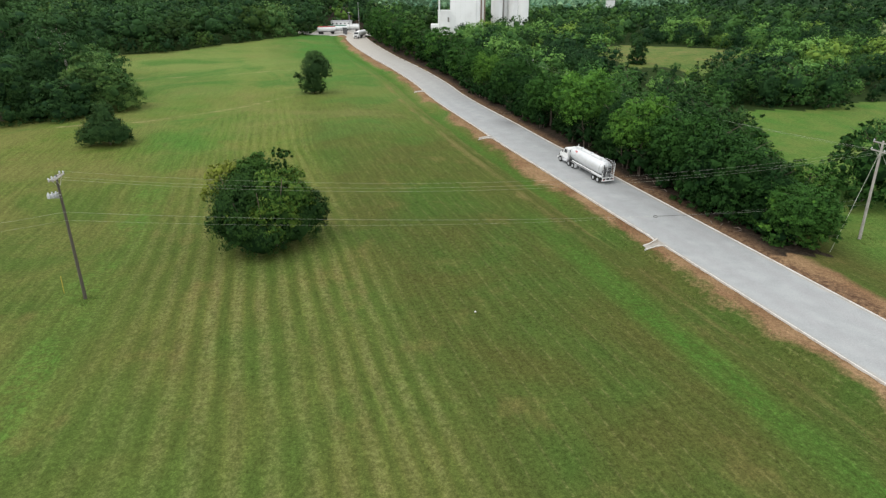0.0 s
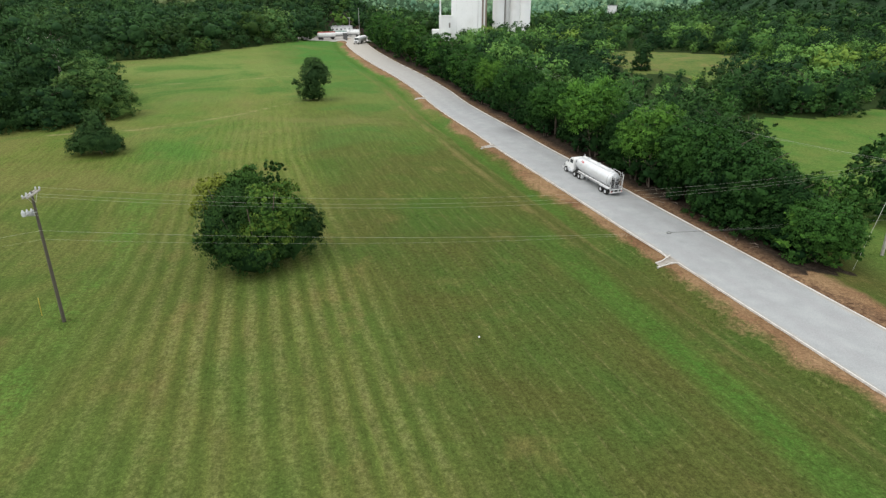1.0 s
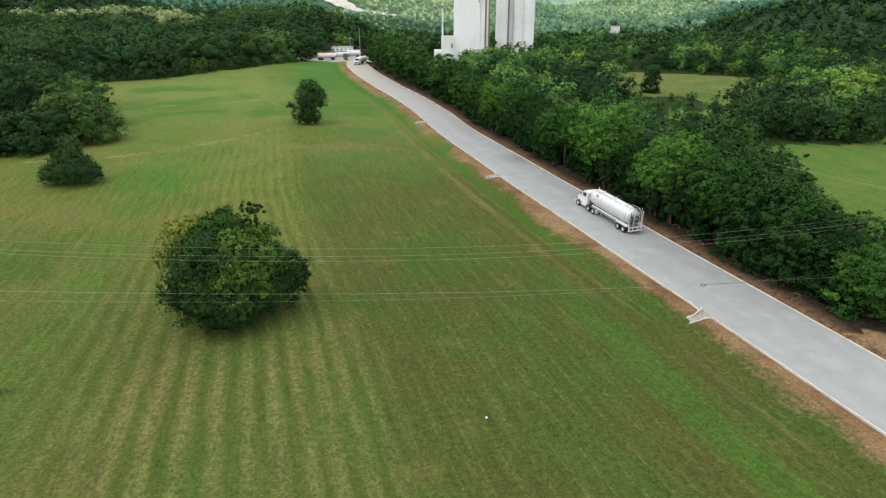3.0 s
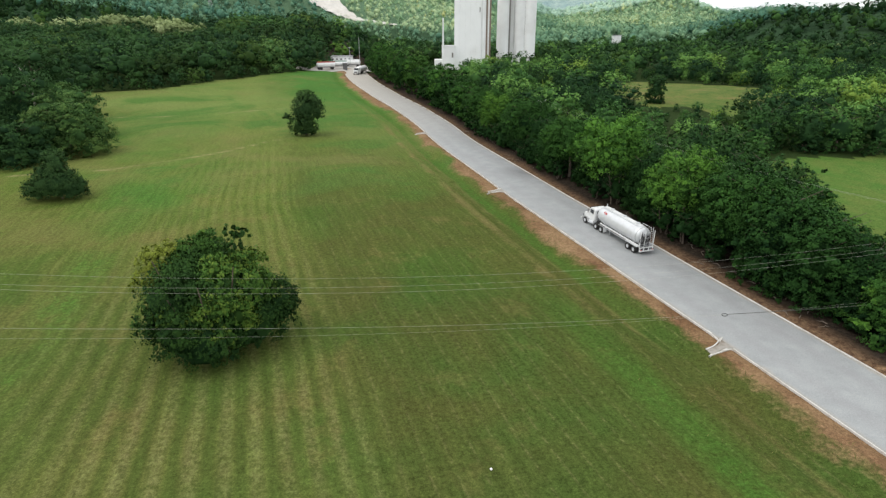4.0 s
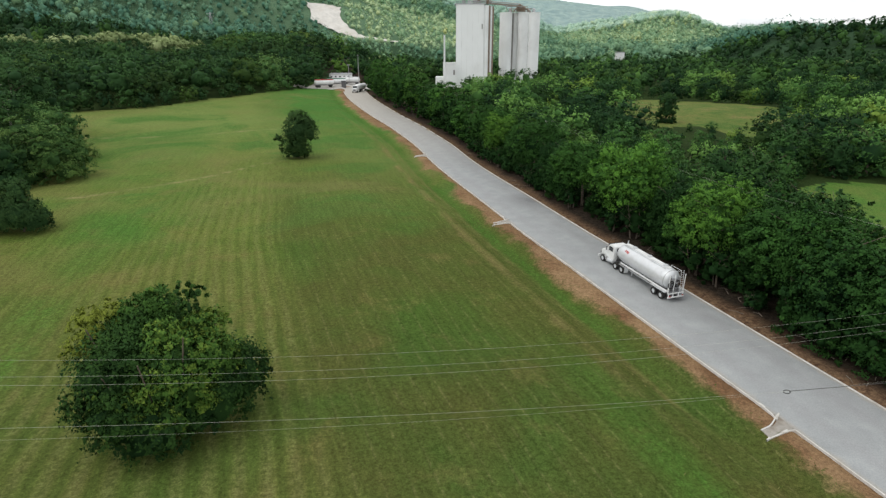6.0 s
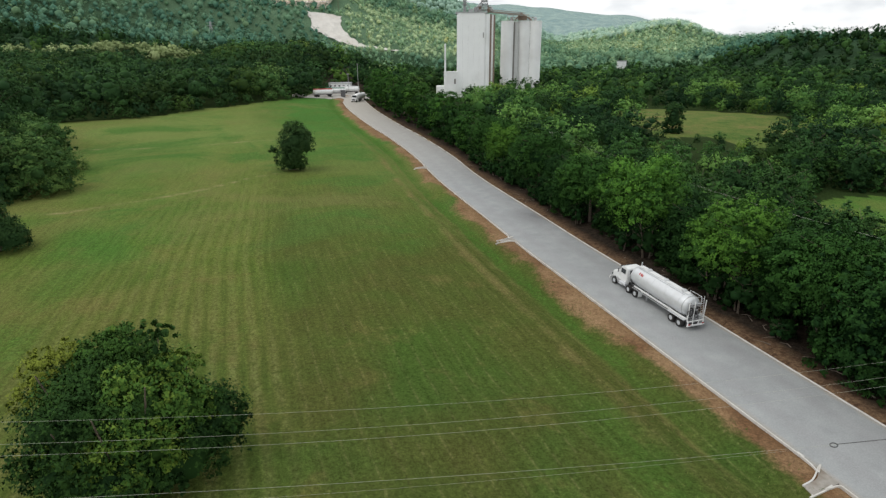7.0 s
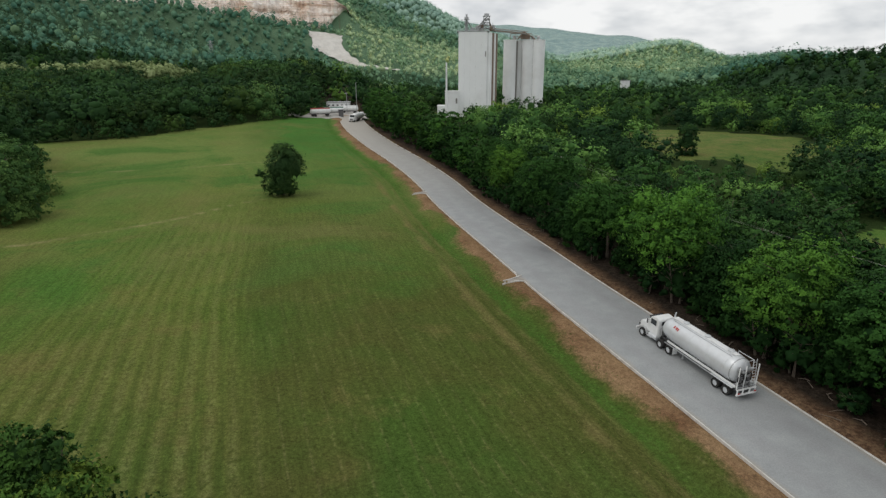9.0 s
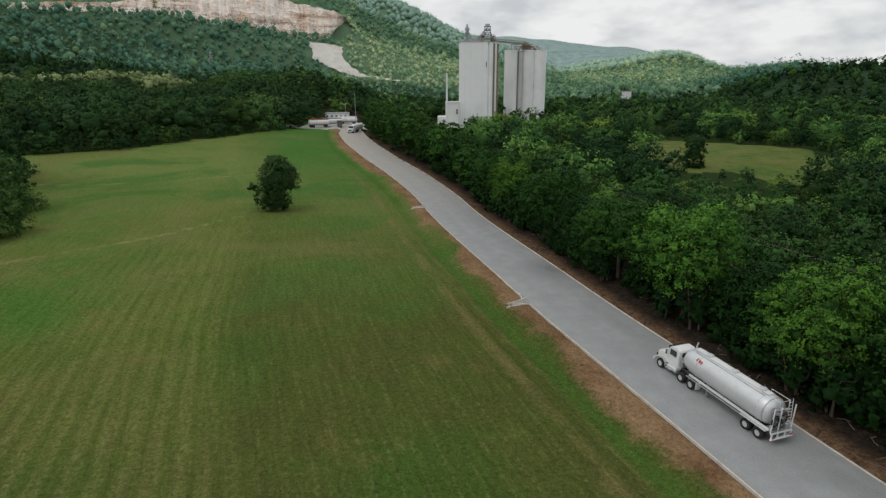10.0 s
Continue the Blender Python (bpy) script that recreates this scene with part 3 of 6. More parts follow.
# ---------------------------------------------------------------- road and kerbs
def along_road(y0, y1, gap, off, up=0.0):
    y = np.arange(y0, y1 + gap / 2, gap)
    slope = (road_x(y + 1) - road_x(y - 1)) / 2
    n = np.sqrt(1 + slope**2)
    return np.stack([road_x(y) + off / n, y - off * slope / n, road_z(y) + up], -1)


def make_road():
    offs = np.array([-4.75, -4.3, -2.4, 0, 2.4, 4.3, 4.75])
    ups = np.array([-0.015, 0.0, 0.04, 0.07, 0.04, 0.0, -0.015])
    lines = np.stack([along_road(-84, 310, 2.0, o, u) for o, u in zip(offs, ups)], 1)
    n = len(lines)
    me = sheet("road", lines.reshape(-1, 3), grid_quads(n, len(offs)), ROAD, smooth=True, off=np.tile(offs, n))
    return tagged(new("road", me), "pale worn two-lane road climbing beside the meadow", "road", kind="structure")


def kerb_line(pts, name, label):
    """A kerb of cast concrete swept along points; its face is on the right-hand side of the way."""
    pts = np.asarray(pts)
    d = np.gradient(pts[:, :2], axis=0)
    d /= np.linalg.norm(d, axis=1)[:, None]
    side = np.stack([-d[:, 1], d[:, 0]], -1)
    prof = [(0.0, -0.3), (0.0, 0.075), (0.015, 0.09), (0.095, 0.09), (0.11, 0.075), (0.11, -0.3)]
    rings = np.stack([np.c_[pts[:, :2] + side * o, pts[:, 2] + u] for o, u in prof], 1)
    quads = grid_quads(len(pts), len(prof))
    k = len(prof)
    ends = [[3, 2, 1, 0], [5, 4, 3, 0]] + [[(len(pts) - 1) * k + v for v in q] for q in ([0, 1, 2, 3], [0, 3, 4, 5])]
    me = sheet(name, rings.reshape(-1, 3), np.r_[quads, ends], CONCRETE)
    return tagged(new(name, me), label, "kerb", kind="structure")


INLETS = [(67.1, 2.7), (115.9, 2.8), (168.8, 2.8)]


def rounded(points, r=0.45, steps=5):
    """Rounds the corners of a line."""
    out = [np.array(points[0], float)]
    for a, b, c in zip(points, points[1:], points[2:]):
        a, b, c = (np.array(v, float) for v in (a, b, c))
        u, w = (a - b) / np.linalg.norm(a - b), (c - b) / np.linalg.norm(c - b)
        for t in np.linspace(0, 1, steps):
            out.append((1 - t) ** 2 * (b + u * r) + 2 * t * (1 - t) * b + t**2 * (c + w * r))
    return out + [np.array(points[-1], float)]


def spot(y, off, up=0.0):
    """A place on the road's axis at y, then off metres to the right."""
    return along_road(y, y, 1.0, off, up)[0]


# the two sides of a drain inlet: metres along the road, share of its reach, height
INLET_NEAR = [(-0.7, 0.0, 0.0), (-0.9, 0.4, 0.05), (-1.0, 1.0, -0.04)]
INLET_FAR = [(0.75, 0.0, 0.0), (-0.02, 0.45, 0.05), (-0.16, 0.95, -0.04)]


def make_kerbs():
    kerb_line(along_road(-84, 302, 1.5, ROAD_HALF)[::-1], "kerb_right", "pale concrete kerb with dirt behind it")
    marks = [-84.0] + [y for y, _ in INLETS] + [302.0]
    for k, (y0, y1) in enumerate(zip(marks, marks[1:])):
        a, b = y0 + (INLET_FAR[0][0] if k else 0), y1 + (INLET_NEAR[0][0] if k < 3 else 0)
        line = list(along_road(a + 1.5, b - 1.5, 1.5, -ROAD_HALF)[:-1])
        if k < 3:
            line += rounded([spot(b - 1.2, -ROAD_HALF)] + [spot(y1 + v, -ROAD_HALF - INLETS[k][1] * w, up) for v, w, up in INLET_NEAR], 0.4, 7)
        if k:
            line = rounded([spot(y0 + v, -ROAD_HALF - INLETS[k - 1][1] * w, up) for v, w, up in INLET_FAR[::-1]] + [spot(a + 1.2, -ROAD_HALF)], 0.55, 8) + line
        kerb_line(line, "kerb_left", "pale concrete kerb turned out at the drain inlets")
    for y, reach in INLETS:
        bm = bmesh.new()
        near, far = [], []
        for t in np.linspace(0, 1, 6):
            for out, side in ((near, INLET_NEAR), (far, INLET_FAR)):
                v, w, up = (np.interp(t, [0, 0.45, 1], [q[c] for q in side]) for c in range(3))
                out.append(bm.verts.new(spot(y + v, -ROAD_HALF + 0.12 * (1 - t) - reach * w, up + 0.012)))
        for k in range(5):
            bm.faces.new((near[k], far[k], far[k + 1], near[k + 1]))
        bmesh.ops.recalc_face_normals(bm, faces=bm.faces)
        made = bmesh.ops.extrude_face_region(bm, geom=bm.faces[:])["geom"]
        bmesh.ops.translate(bm, verts=[g for g in made if isinstance(g, bmesh.types.BMVert)], vec=(0, 0, -0.35))
        bmesh.ops.recalc_face_normals(bm, faces=bm.faces)
        tagged(part("drain_inlet", bm, SILTED), "concrete drain flume leading off the road", "drain", kind="structure")


make_road()
make_kerbs()


# ---------------------------------------------------------------- trees
def ball():
    bm = bmesh.new()
    bmesh.ops.create_icosphere(bm, subdivisions=1, radius=1.08)
    bm.verts.ensure_lookup_table()
    v = np.array([w.co[:] for w in bm.verts])
    f = np.array([[w.index for w in t.verts] for t in bm.faces])
    bm.free()
    return v, f


BALL_V, BALL_F = ball()


def unit(v):
    return v / (np.linalg.norm(v, axis=1)[:, None] + 1e-9)


def foliage(rng, lobes, leaves, size, hue=0.35, core=0.4, sprays=0, inner_shade=0.45, calm=0.0, tight=0.82, mottle=1.0, dome=0.0, solid=999, hearty=False):
    """Leaves in sprays over a crown of lobes (x, y, z, rx, ry, rz), round balls tinted darker as the crown's inner
    shade. Gives corners, triangles, tint, normals.
    """
    lobes = np.asarray(lobes, float)
    area = lobes[:, 3] * lobes[:, 5]
    count = sprays or max(12, leaves // 16)
    # where the sprays sit on the lobes
    home = rng.choice(len(lobes), count, p=area / area.sum())
    d = unit(rng.normal(size=(count, 3)))
    d[:, 2] = np.where(d[:, 2] < -0.6, -0.7 * d[:, 2], d[:, 2])
    d = unit(d)
    lobe = lobes[home]
    mid = lobe[:, :3] + d * lobe[:, 3:] * rng.uniform(tight, 1.06, count)[:, None]
    span = np.minimum(lobe[:, 3], lobe[:, 5]) * rng.uniform(0.16, 0.34, count)
    shade = hue + mottle * (rng.normal(0, 0.09, len(lobes))[home] + rng.normal(0, 0.11, count))
    # leaves within each spray, drooping outwards
    pick = rng.randint(0, count, leaves)
    push = np.clip(rng.normal(size=(leaves, 3)), -1.5, 1.5) * np.array([0.62, 0.62, 0.4])
    c = mid[pick] + push * span[pick][:, None] + d[pick] * (span[pick] * rng.uniform(-0.5, 0.5, leaves))[:, None]
    n = unit(0.7 * d[pick] + 0.5 * rng.normal(size=(leaves, 3)) + np.array([0, 0, 0.45]))
    u = unit(np.cross(n, rng.normal(size=(leaves, 3))))
    w = np.cross(n, u)
    s = size * rng.uniform(0.55, 1.35, leaves)[:, None]
    long = rng.uniform(0.4, 0.8, leaves)[:, None]
    corners = np.stack([c - u * s * 0.55 - w * s * long * 0.45, c + u * s * 0.55 - w * s * long * 0.45, c + w * s * long * 0.75 - n * s * 0.15], 1)
    tint = shade[pick] + mottle * rng.normal(0, 0.09, leaves)
    heart = lobes[:, :3].mean(0) * np.array([1, 1, 0.6 + 0.35 * dome])
    face = unit((0.5 + calm) * d[pick] + (0.4 + calm + 0.7 * dome) * unit(c - heart) + (0.32 - calm * 0.5) * n)
    verts, tints, faces = [corners.reshape(-1, 3)], [np.repeat(tint, 3)], [np.repeat(face, 3, axis=0)]
    tris, base = [np.arange(leaves * 3).reshape(-1, 3)], leaves * 3
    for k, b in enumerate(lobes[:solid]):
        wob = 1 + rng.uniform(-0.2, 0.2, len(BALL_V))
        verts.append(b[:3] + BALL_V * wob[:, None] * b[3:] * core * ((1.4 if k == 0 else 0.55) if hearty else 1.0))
        # the shade inside the crown is put into this darker tint
        tints.append(np.full(len(BALL_V), hue - inner_shade))
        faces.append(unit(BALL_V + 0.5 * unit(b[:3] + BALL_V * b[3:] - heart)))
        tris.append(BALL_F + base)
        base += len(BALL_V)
    return np.concatenate(verts), np.concatenate(tris), np.concatenate(tints), np.concatenate(faces)


def knobbly(rng, lobes, count=6):
    """Lobes with smaller ones bulging from their upper sides."""
    out = list(lobes)
    for x, y, z, a, b, c in lobes:
        for k in range(count):
            u, rise = rng.uniform(0, 6.28), rng.uniform(-0.3, 0.9)
            ring, q = math.sqrt(1 - rise * rise) * 0.92, rng.uniform(0.24, 0.42)
            out.append((x + a * ring * math.cos(u), y + b * ring * math.sin(u), max(0.3, z + c * rise * 0.92), a * q, b * q, c * q))
    return out


def leafy(name, mat, made, parent=None):
    """A foliage mesh as an object."""
    v, t, tint, face = made
    tint = np.clip(tint, 0, 1)
    ob = new(name, sheet(name, v, [], mat, t, True, face, tint=tint))
    if parent is not None:
        ob.parent = parent
    return ob


def crown_lobes(rng, h, r, low=0.15, count=11, lean=0.0, point=0.0):
    """Lobes of a broad, uneven domed crown of height h and radius r that begins at low * h; point draws it to a cone."""
    mid, up = h * (0.42 + low / 2), h * (0.58 - low / 2)
    out = [(0, 0, mid, r * 0.7, r * 0.7, up * 0.76)]
    for k in range(count):
        a = k * 2.4 + rng.uniform(-0.45, 0.45)
        t = (k + 0.5) / count
        rise = -0.45 + 1.4 * t if low > 0.1 else -0.72 + 1.67 * t
        ring = math.sqrt(max(0.0, 1 - rise * rise * (0.8 if rise > 0 else 1.0))) * (1 - point * max(0.0, rise)) * rng.uniform(0.62, 0.82)
        q = r * rng.uniform(0.26, 0.44) * (12.0 / max(count, 12)) ** 0.3 * (1 - 0.4 * point * t)
        out.append((math.cos(a) * r * ring + lean * t, math.sin(a) * r * ring, mid + up * rise * 0.76, q, q, q * rng.uniform(0.7, 0.95)))
    return out


def limbs(bm, rng, h, r, girth, forks=6, stems=1):
    """A tapered trunk with limbs that reach into the crown."""
    for s in range(stems):
        a = rng.uniform(0, 6.28)
        foot = Vector((math.cos(a), math.sin(a), 0)) * (0.0 if stems == 1 else r * 0.25)
        mid = foot * 1.6 + Vector((rng.uniform(-0.2, 0.2), rng.uniform(-0.2, 0.2), h * 0.35))
        top = mid * 1.0 + Vector((rng.uniform(-0.4, 0.4), rng.uniform(-0.4, 0.4), h * 0.45))
        tube(bm, foot - Vector((0, 0, 0.4)), mid, girth, girth * 0.72, 9)
        tube(bm, mid, top, girth * 0.72, girth * 0.2, 8)
        for k in range(forks):
            t = rng.uniform(0.15, 0.9)
            start = mid.lerp(top, t)
            b = k * 2.4 + rng.uniform(-0.4, 0.4)
            tip = start + Vector((math.cos(b) * r * 0.6, math.sin(b) * r * 0.6, h * rng.uniform(0.1, 0.22)))
            tube(bm, start, tip, girth * 0.36 * (1 - t * 0.5), girth * 0.08, 6)


def tree_kind(seed, h, r, mat, leaves=2600, size=0.42, hue=0.35, low=0.15, count=11, stems=1, name="tree", extra=(), girth=None, point=0.0, dome=0.5, mottle=0.8, core=0.0):
    """A tree with its trunk and crown, standing at the origin."""
    rng = np.random.RandomState(seed)
    ob = empty(name)
    bm = bmesh.new()
    limbs(bm, rng, h, r, girth or h * 0.02 + 0.03, 7, stems)
    part("trunk", bm, BARK, ob)
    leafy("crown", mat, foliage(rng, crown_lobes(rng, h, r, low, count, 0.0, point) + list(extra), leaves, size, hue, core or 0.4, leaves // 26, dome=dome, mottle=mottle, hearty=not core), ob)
    return ob


def stand(ob, x, y, turn=0.0, size=1.0, tall=1.0, sink=0.05):
    """Sets a thing on the ground."""
    return Matrix.Translation((x, y, float(land(x, y)) - sink)) @ Matrix.Rotation(turn, 4, "Z") @ Matrix.Diagonal((size, size, size * tall, 1))


def plant(kinds, places, label, group, name="tree", category="tree"):
    """Stands trees at places (x, y, scale), taking the kinds in turn; the kinds themselves take the first places."""
    rng = np.random.RandomState(len(places))
    for k, (x, y, s) in enumerate(places):
        ob = kinds[k if k < len(kinds) else rng.randint(len(kinds))]
        m = stand(ob, x, y, rng.uniform(0, 6.28), s, rng.uniform(0.9, 1.1))
        if k < len(kinds):
            ob.matrix_world = m
        else:
            ob = copy_thing(ob, m)
            ob.matrix_basis = m
        tagged(ob, label, category, group)


def skirt(r):
    """Low lobes that bring the leaves down to the ground."""
    return [(math.cos(a) * r * 0.66, math.sin(a) * r * 0.66, r * 0.2, r * 0.36, r * 0.36, r * 0.32) for a in np.arange(0, 6.2, 1.05)]


def roadside_trees():
    # broad bright maples, duller ones, and dark pointed cedars between them
    shapes = [(12.4, 6.2, 0.86, 0.0), (11.8, 5.7, 0.64, 0.0), (12.2, 5.8, 0.44, 0.0), (10.8, 3.8, 0.1, 0.5), (11.0, 4.8, 0.24, 0.1)]

    def kinds(leaves, size, count, low):
        return [tree_kind(11 + k, h, r, LEAF_ROADSIDE, leaves, size, hue, 0.0 if k > 2 else low, count, extra=skirt(r * 0.9) if k > 2 or low < 0.1 else (), point=point, dome=0.5 if low > 0.1 else 0.9) for k, (h, r, hue, point) in enumerate(shapes)]
    rng = np.random.RandomState(3)
    rows = {}
    # y along the road, metres behind the kerb, kind, size
    front = [(61.6, 6.4, 1, 0.76), (66.4, 6.8, 3, 0.85), (70.6, 5.8, 4, 1.08), (75.2, 5.4, 4, 1.12), (80.3, 6.0, 2, 1.02), (85.5, 7.5, 3, 1.0), (90, 5.4, 0, 0.92), (95.5, 5.8, 3, 1.02), (99.5, 6.6, 3, 0.95), (106, 5.4, 0, 1.08),
             (112.4, 6.2, 3, 0.95), (119, 5.4, 1, 1.0), (125.5, 5.8, 4, 1.0), (131, 5.4, 3, 0.9), (137.8, 5.4, 2, 1.05), (145, 6.0, 3, 0.95), (150, 7.0, 4, 0.9), (156, 5.0, 0, 0.82), (163.5, 5.6, 2, 0.95)]
    back = [(y, 5.6 + rng.uniform(-0.5, 0.8), k, s) for y, k, s in ((171.5, 2, 0.95), (180.5, 1, 1.0), (189.5, 4, 1.05), (199.5, 1, 1.08), (210, 2, 1.0), (221.5, 1, 1.12), (233, 2, 1.05), (246.5, 1, 1.15), (259.5, 2, 1.05), (272.5, 1, 1.1), (285, 2, 1.0), (296, 1, 0.9))]
    for y, behind, kind, size in front + back:
        p = spot(y, ROAD_HALF + behind)
        rows.setdefault(("near" if y < 170 else "far", kind), []).append((p[0], p[1], size))
    y = 68.0
    while y < 298:
        q = spot(y, ROAD_HALF + 14.5 + rng.uniform(-1.8, 1.8))
        rows.setdefault(("far", int(rng.choice([0, 1, 2, 3, 4], p=[0.1, 0.2, 0.25, 0.25, 0.2]))), []).append((q[0], q[1], rng.uniform(0.5, 0.84)))
        y += rng.uniform(6.4, 9.0)
    words = ["broad leafy roadside tree with a bright yellow-green dome", "broad leafy roadside tree in fresh green", "broad leafy roadside tree in deep mid green",
             "dark pointed cedar between the roadside trees", "dull dark green tree in the belt beside the road"]
    for where, leaves, size, count, low in (("near", 22000, 0.25, 26, 0.24), ("far", 6000, 0.44, 18, 0.05)):
        for kind, ob in enumerate(kinds(leaves, size, count, low)):
            plant([ob], rows[(where, kind)], words[kind], "trees lining the road")
    # undergrowth tinted near black: the deep shade under the crowns put into its leaves
    low = [tree_kind(71 + k, h, r, LEAF_ROADSIDE, 2000, 0.34, hue * 0.4, 0.0, 7, 3, "shrub", core=0.6) for k, (h, r, hue) in enumerate([(4.6, 2.4, 0.05), (3.2, 2.1, 0.16), (5.6, 2.2, 0.0)])]
    under = [(*spot(y, ROAD_HALF + 3.9 + rng.uniform(-0.9, 3.6))[:2], rng.uniform(0.6, 1.1)) for y in np.arange(63, 215, 1.75)]
    plant(low, under, "dark leafy shrub under the roadside trees", "shrubs under the trees", "shrub", "shrub")


def meadow_plants():
    # the big rounded thicket in the meadow: dark lobes, lighter ones upper right, yellowing sprays
    rng = np.random.RandomState(21)
    ob = empty("bush")
    bm = bmesh.new()
    for k in range(9):
        a = k * 0.7
        tube(bm, (math.cos(a) * 1.5, math.sin(a) * 1.5, -0.3), (math.cos(a) * 4.2, math.sin(a) * 4.2, 5 + k % 3), 0.13, 0.04, 7)
    part("stem", bm, BARK, ob)
    dark = [(-2.4, -1.0, 3.4, 3.0, 3.2, 3.1), (-3.3, 0.8, 4.1, 2.3, 2.6, 2.5), (-1.7, -3.0, 2.0, 2.6, 2.3, 2.0), (-0.8, 2.0, 4.4, 3.0, 3.0, 2.8), (0.4, -3.3, 1.6, 2.6, 2.2, 1.7),
            (3.2, -0.4, 2.0, 2.6, 2.6, 2.1), (0.4, 0.0, 3.4, 3.7, 3.2, 3.2), (4.5, 1.6, 2.6, 2.2, 2.6, 2.2), (-4.6, -0.4, 2.0, 1.3, 1.6, 1.5), (5.3, 1.8, 2.2, 1.2, 1.6, 1.4), (-1.7, 0.2, 5.9, 1.8, 1.8, 1.4)]
    light = [(1.2, -2.6, 4.0, 1.5, 1.3, 1.3), (2.3, -1.4, 5.3, 1.5, 1.6, 1.4), (3.9, -0.4, 4.9, 1.5, 1.7, 1.4), (2.9, -1.9, 3.3, 1.5, 1.2, 1.3), (0.9, -0.8, 6.0, 1.3, 1.5, 1.2), (3.0, 1.0, 5.8, 1.6, 1.7, 1.3), (-0.6, -3.4, 3.0, 1.1, 0.9, 1.0), (1.8, -3.6, 2.0, 1.0, 0.9, 0.9), (4.6, 0.8, 4.2, 1.1, 1.2, 1.0), (-2.6, -3.0, 3.4, 0.8, 0.7, 0.8)]
    top = [(-1.5, 1.4, 6.5, 1.5, 1.6, 1.5), (-0.3, 2.0, 7.0, 1.4, 1.3, 1.2), (-2.9, 1.4, 5.8, 1.4, 1.5, 1.2)]
    sprig = [(2.2, 0.9, 7.4, 0.6, 0.6, 0.9), (2.0, 1.0, 8.4, 0.7, 0.7, 0.5), (2.9, 1.0, 8.2, 0.7, 0.6, 0.45)]
    gold = [(-4.9, 0.4, 6.1, 1.3, 1.5, 1.1), (-3.7, 1.2, 6.7, 1.4, 1.4, 0.9), (-5.6, -0.4, 5.0, 1.0, 1.1, 1.0), (-4.4, 0.0, 6.9, 0.8, 0.8, 0.7)]
    for lobes, n, size, hue, core, name in ((dark, 52000, 0.2, 0.1, 0.74, "crown"), (light, 20000, 0.2, 0.74, 0.6, "crown"), (top, 7000, 0.18, 0.5, 0.5, "crown"), (sprig, 1500, 0.2, 0.16, 0.3, "sprig"), (gold, 4600, 0.15, 0.4, 0.2, "sprays")):
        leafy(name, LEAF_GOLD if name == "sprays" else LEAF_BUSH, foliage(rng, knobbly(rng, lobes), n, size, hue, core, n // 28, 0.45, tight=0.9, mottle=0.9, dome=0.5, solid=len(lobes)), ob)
    ob.matrix_world = stand(ob, -21.9, 63.6, 0.0, 1.05, 1.25)
    tagged(ob, "large rounded dark green thicket with yellowish sprays in the meadow", "bush")
    # the lone tree
    lone = tree_kind(31, 6.4, 2.6, LEAF_DARK, 17000, 0.26, 0.26, 0.0, 4, stems=2, core=0.54,
                     extra=[(0.7, 0, 6.0, 3.3, 3.1, 3.0), (0.5, 0.2, 8.5, 2.0, 2.0, 1.7), (1.9, 0.2, 7.4, 1.7, 1.7, 1.6), (-1.6, 0, 2.2, 2.2, 2.3, 2.1), (0.5, -0.4, 2.2, 2.4, 2.3, 2.1), (-0.3, 0, 0.9, 2.4, 2.3, 1.0), (-1.3, 0.2, 5.2, 1.3, 1.4, 1.4), (-4.1, 0.1, 4.3, 1.0, 0.9, 0.8), (2.7, 0.3, 5.0, 1.8, 1.8, 2.2)])
    lone.matrix_world = stand(lone, -36.4, 161.8, 0.0, 1.1)
    tagged(lone, "lone dark green tree leafy to the ground in the meadow", "tree")
    # the small cedar-like bush
    low = tree_kind(33, 6.0, 2.6, LEAF_DARK, 15000, 0.24, 0.28, 0.05, 6, stems=2, name="bush", core=0.7,
                    extra=[(0, 0, 2.1, 3.9, 3.7, 2.3), (-2.8, -0.6, 1.3, 2.4, 2.4, 1.5), (2.9, -0.3, 1.4, 2.3, 2.3, 1.5), (0.2, 0.4, 5.3, 1.7, 1.7, 1.6)])
    low.matrix_world = stand(low, -66.0, 109.0, 0.0, 1.0, 1.18)
    tagged(low, "small dark bush with a pointed top in the meadow", "bush")
    # the grove by the meadow's edge
    kinds = [tree_kind(41 + k, h, r, LEAF_GROVE, n, 0.38, hue, 0.0, 24, extra=skirt(r * 1.1), core=0.42, dome=0.9)
             for k, (h, r, hue, n) in enumerate([(13.6, 8.4, 0.78, 21000), (17.5, 8.6, 0.36, 21000), (9.0, 7.4, 0.3, 17000)])]
    plant(kinds, [(-84.2, 142.0, 1.0), (-101, 152, 1.05), (-88.5, 132.5, 1.0), (-94, 160, 0.95), (-101, 129.5, 1.05), (-114, 143, 1.0), (-118, 159, 1.1), (-106, 168, 1.0), (-116, 127, 1.05), (-116, 181, 1.25), (-129, 176, 1.3), (-138, 190, 1.3), (-122, 196, 1.2)],
          "full dark green tree of the grove beside the meadow", "trees of the grove")
    # a tree at the back of the grove with a dead pale limb
    ob = empty("dead_tree")
    bm = bmesh.new()
    fork = Vector((0.4, 0, 12.0))
    tube(bm, (0, 0, -0.4), fork, 0.4, 0.24, 9)
    for k, (dx, dy, dz, r) in enumerate([(-7.5, -1.0, 4.6, 0.2), (-2.2, 0.5, 5.0, 0.14), (1.6, 0.5, 3.5, 0.12)]):
        tip = fork + Vector((dx, dy, dz))
        tube(bm, fork, tip, r, 0.05, 7)
        for s in range(4):
            at = fork.lerp(tip, 0.35 + 0.17 * s)
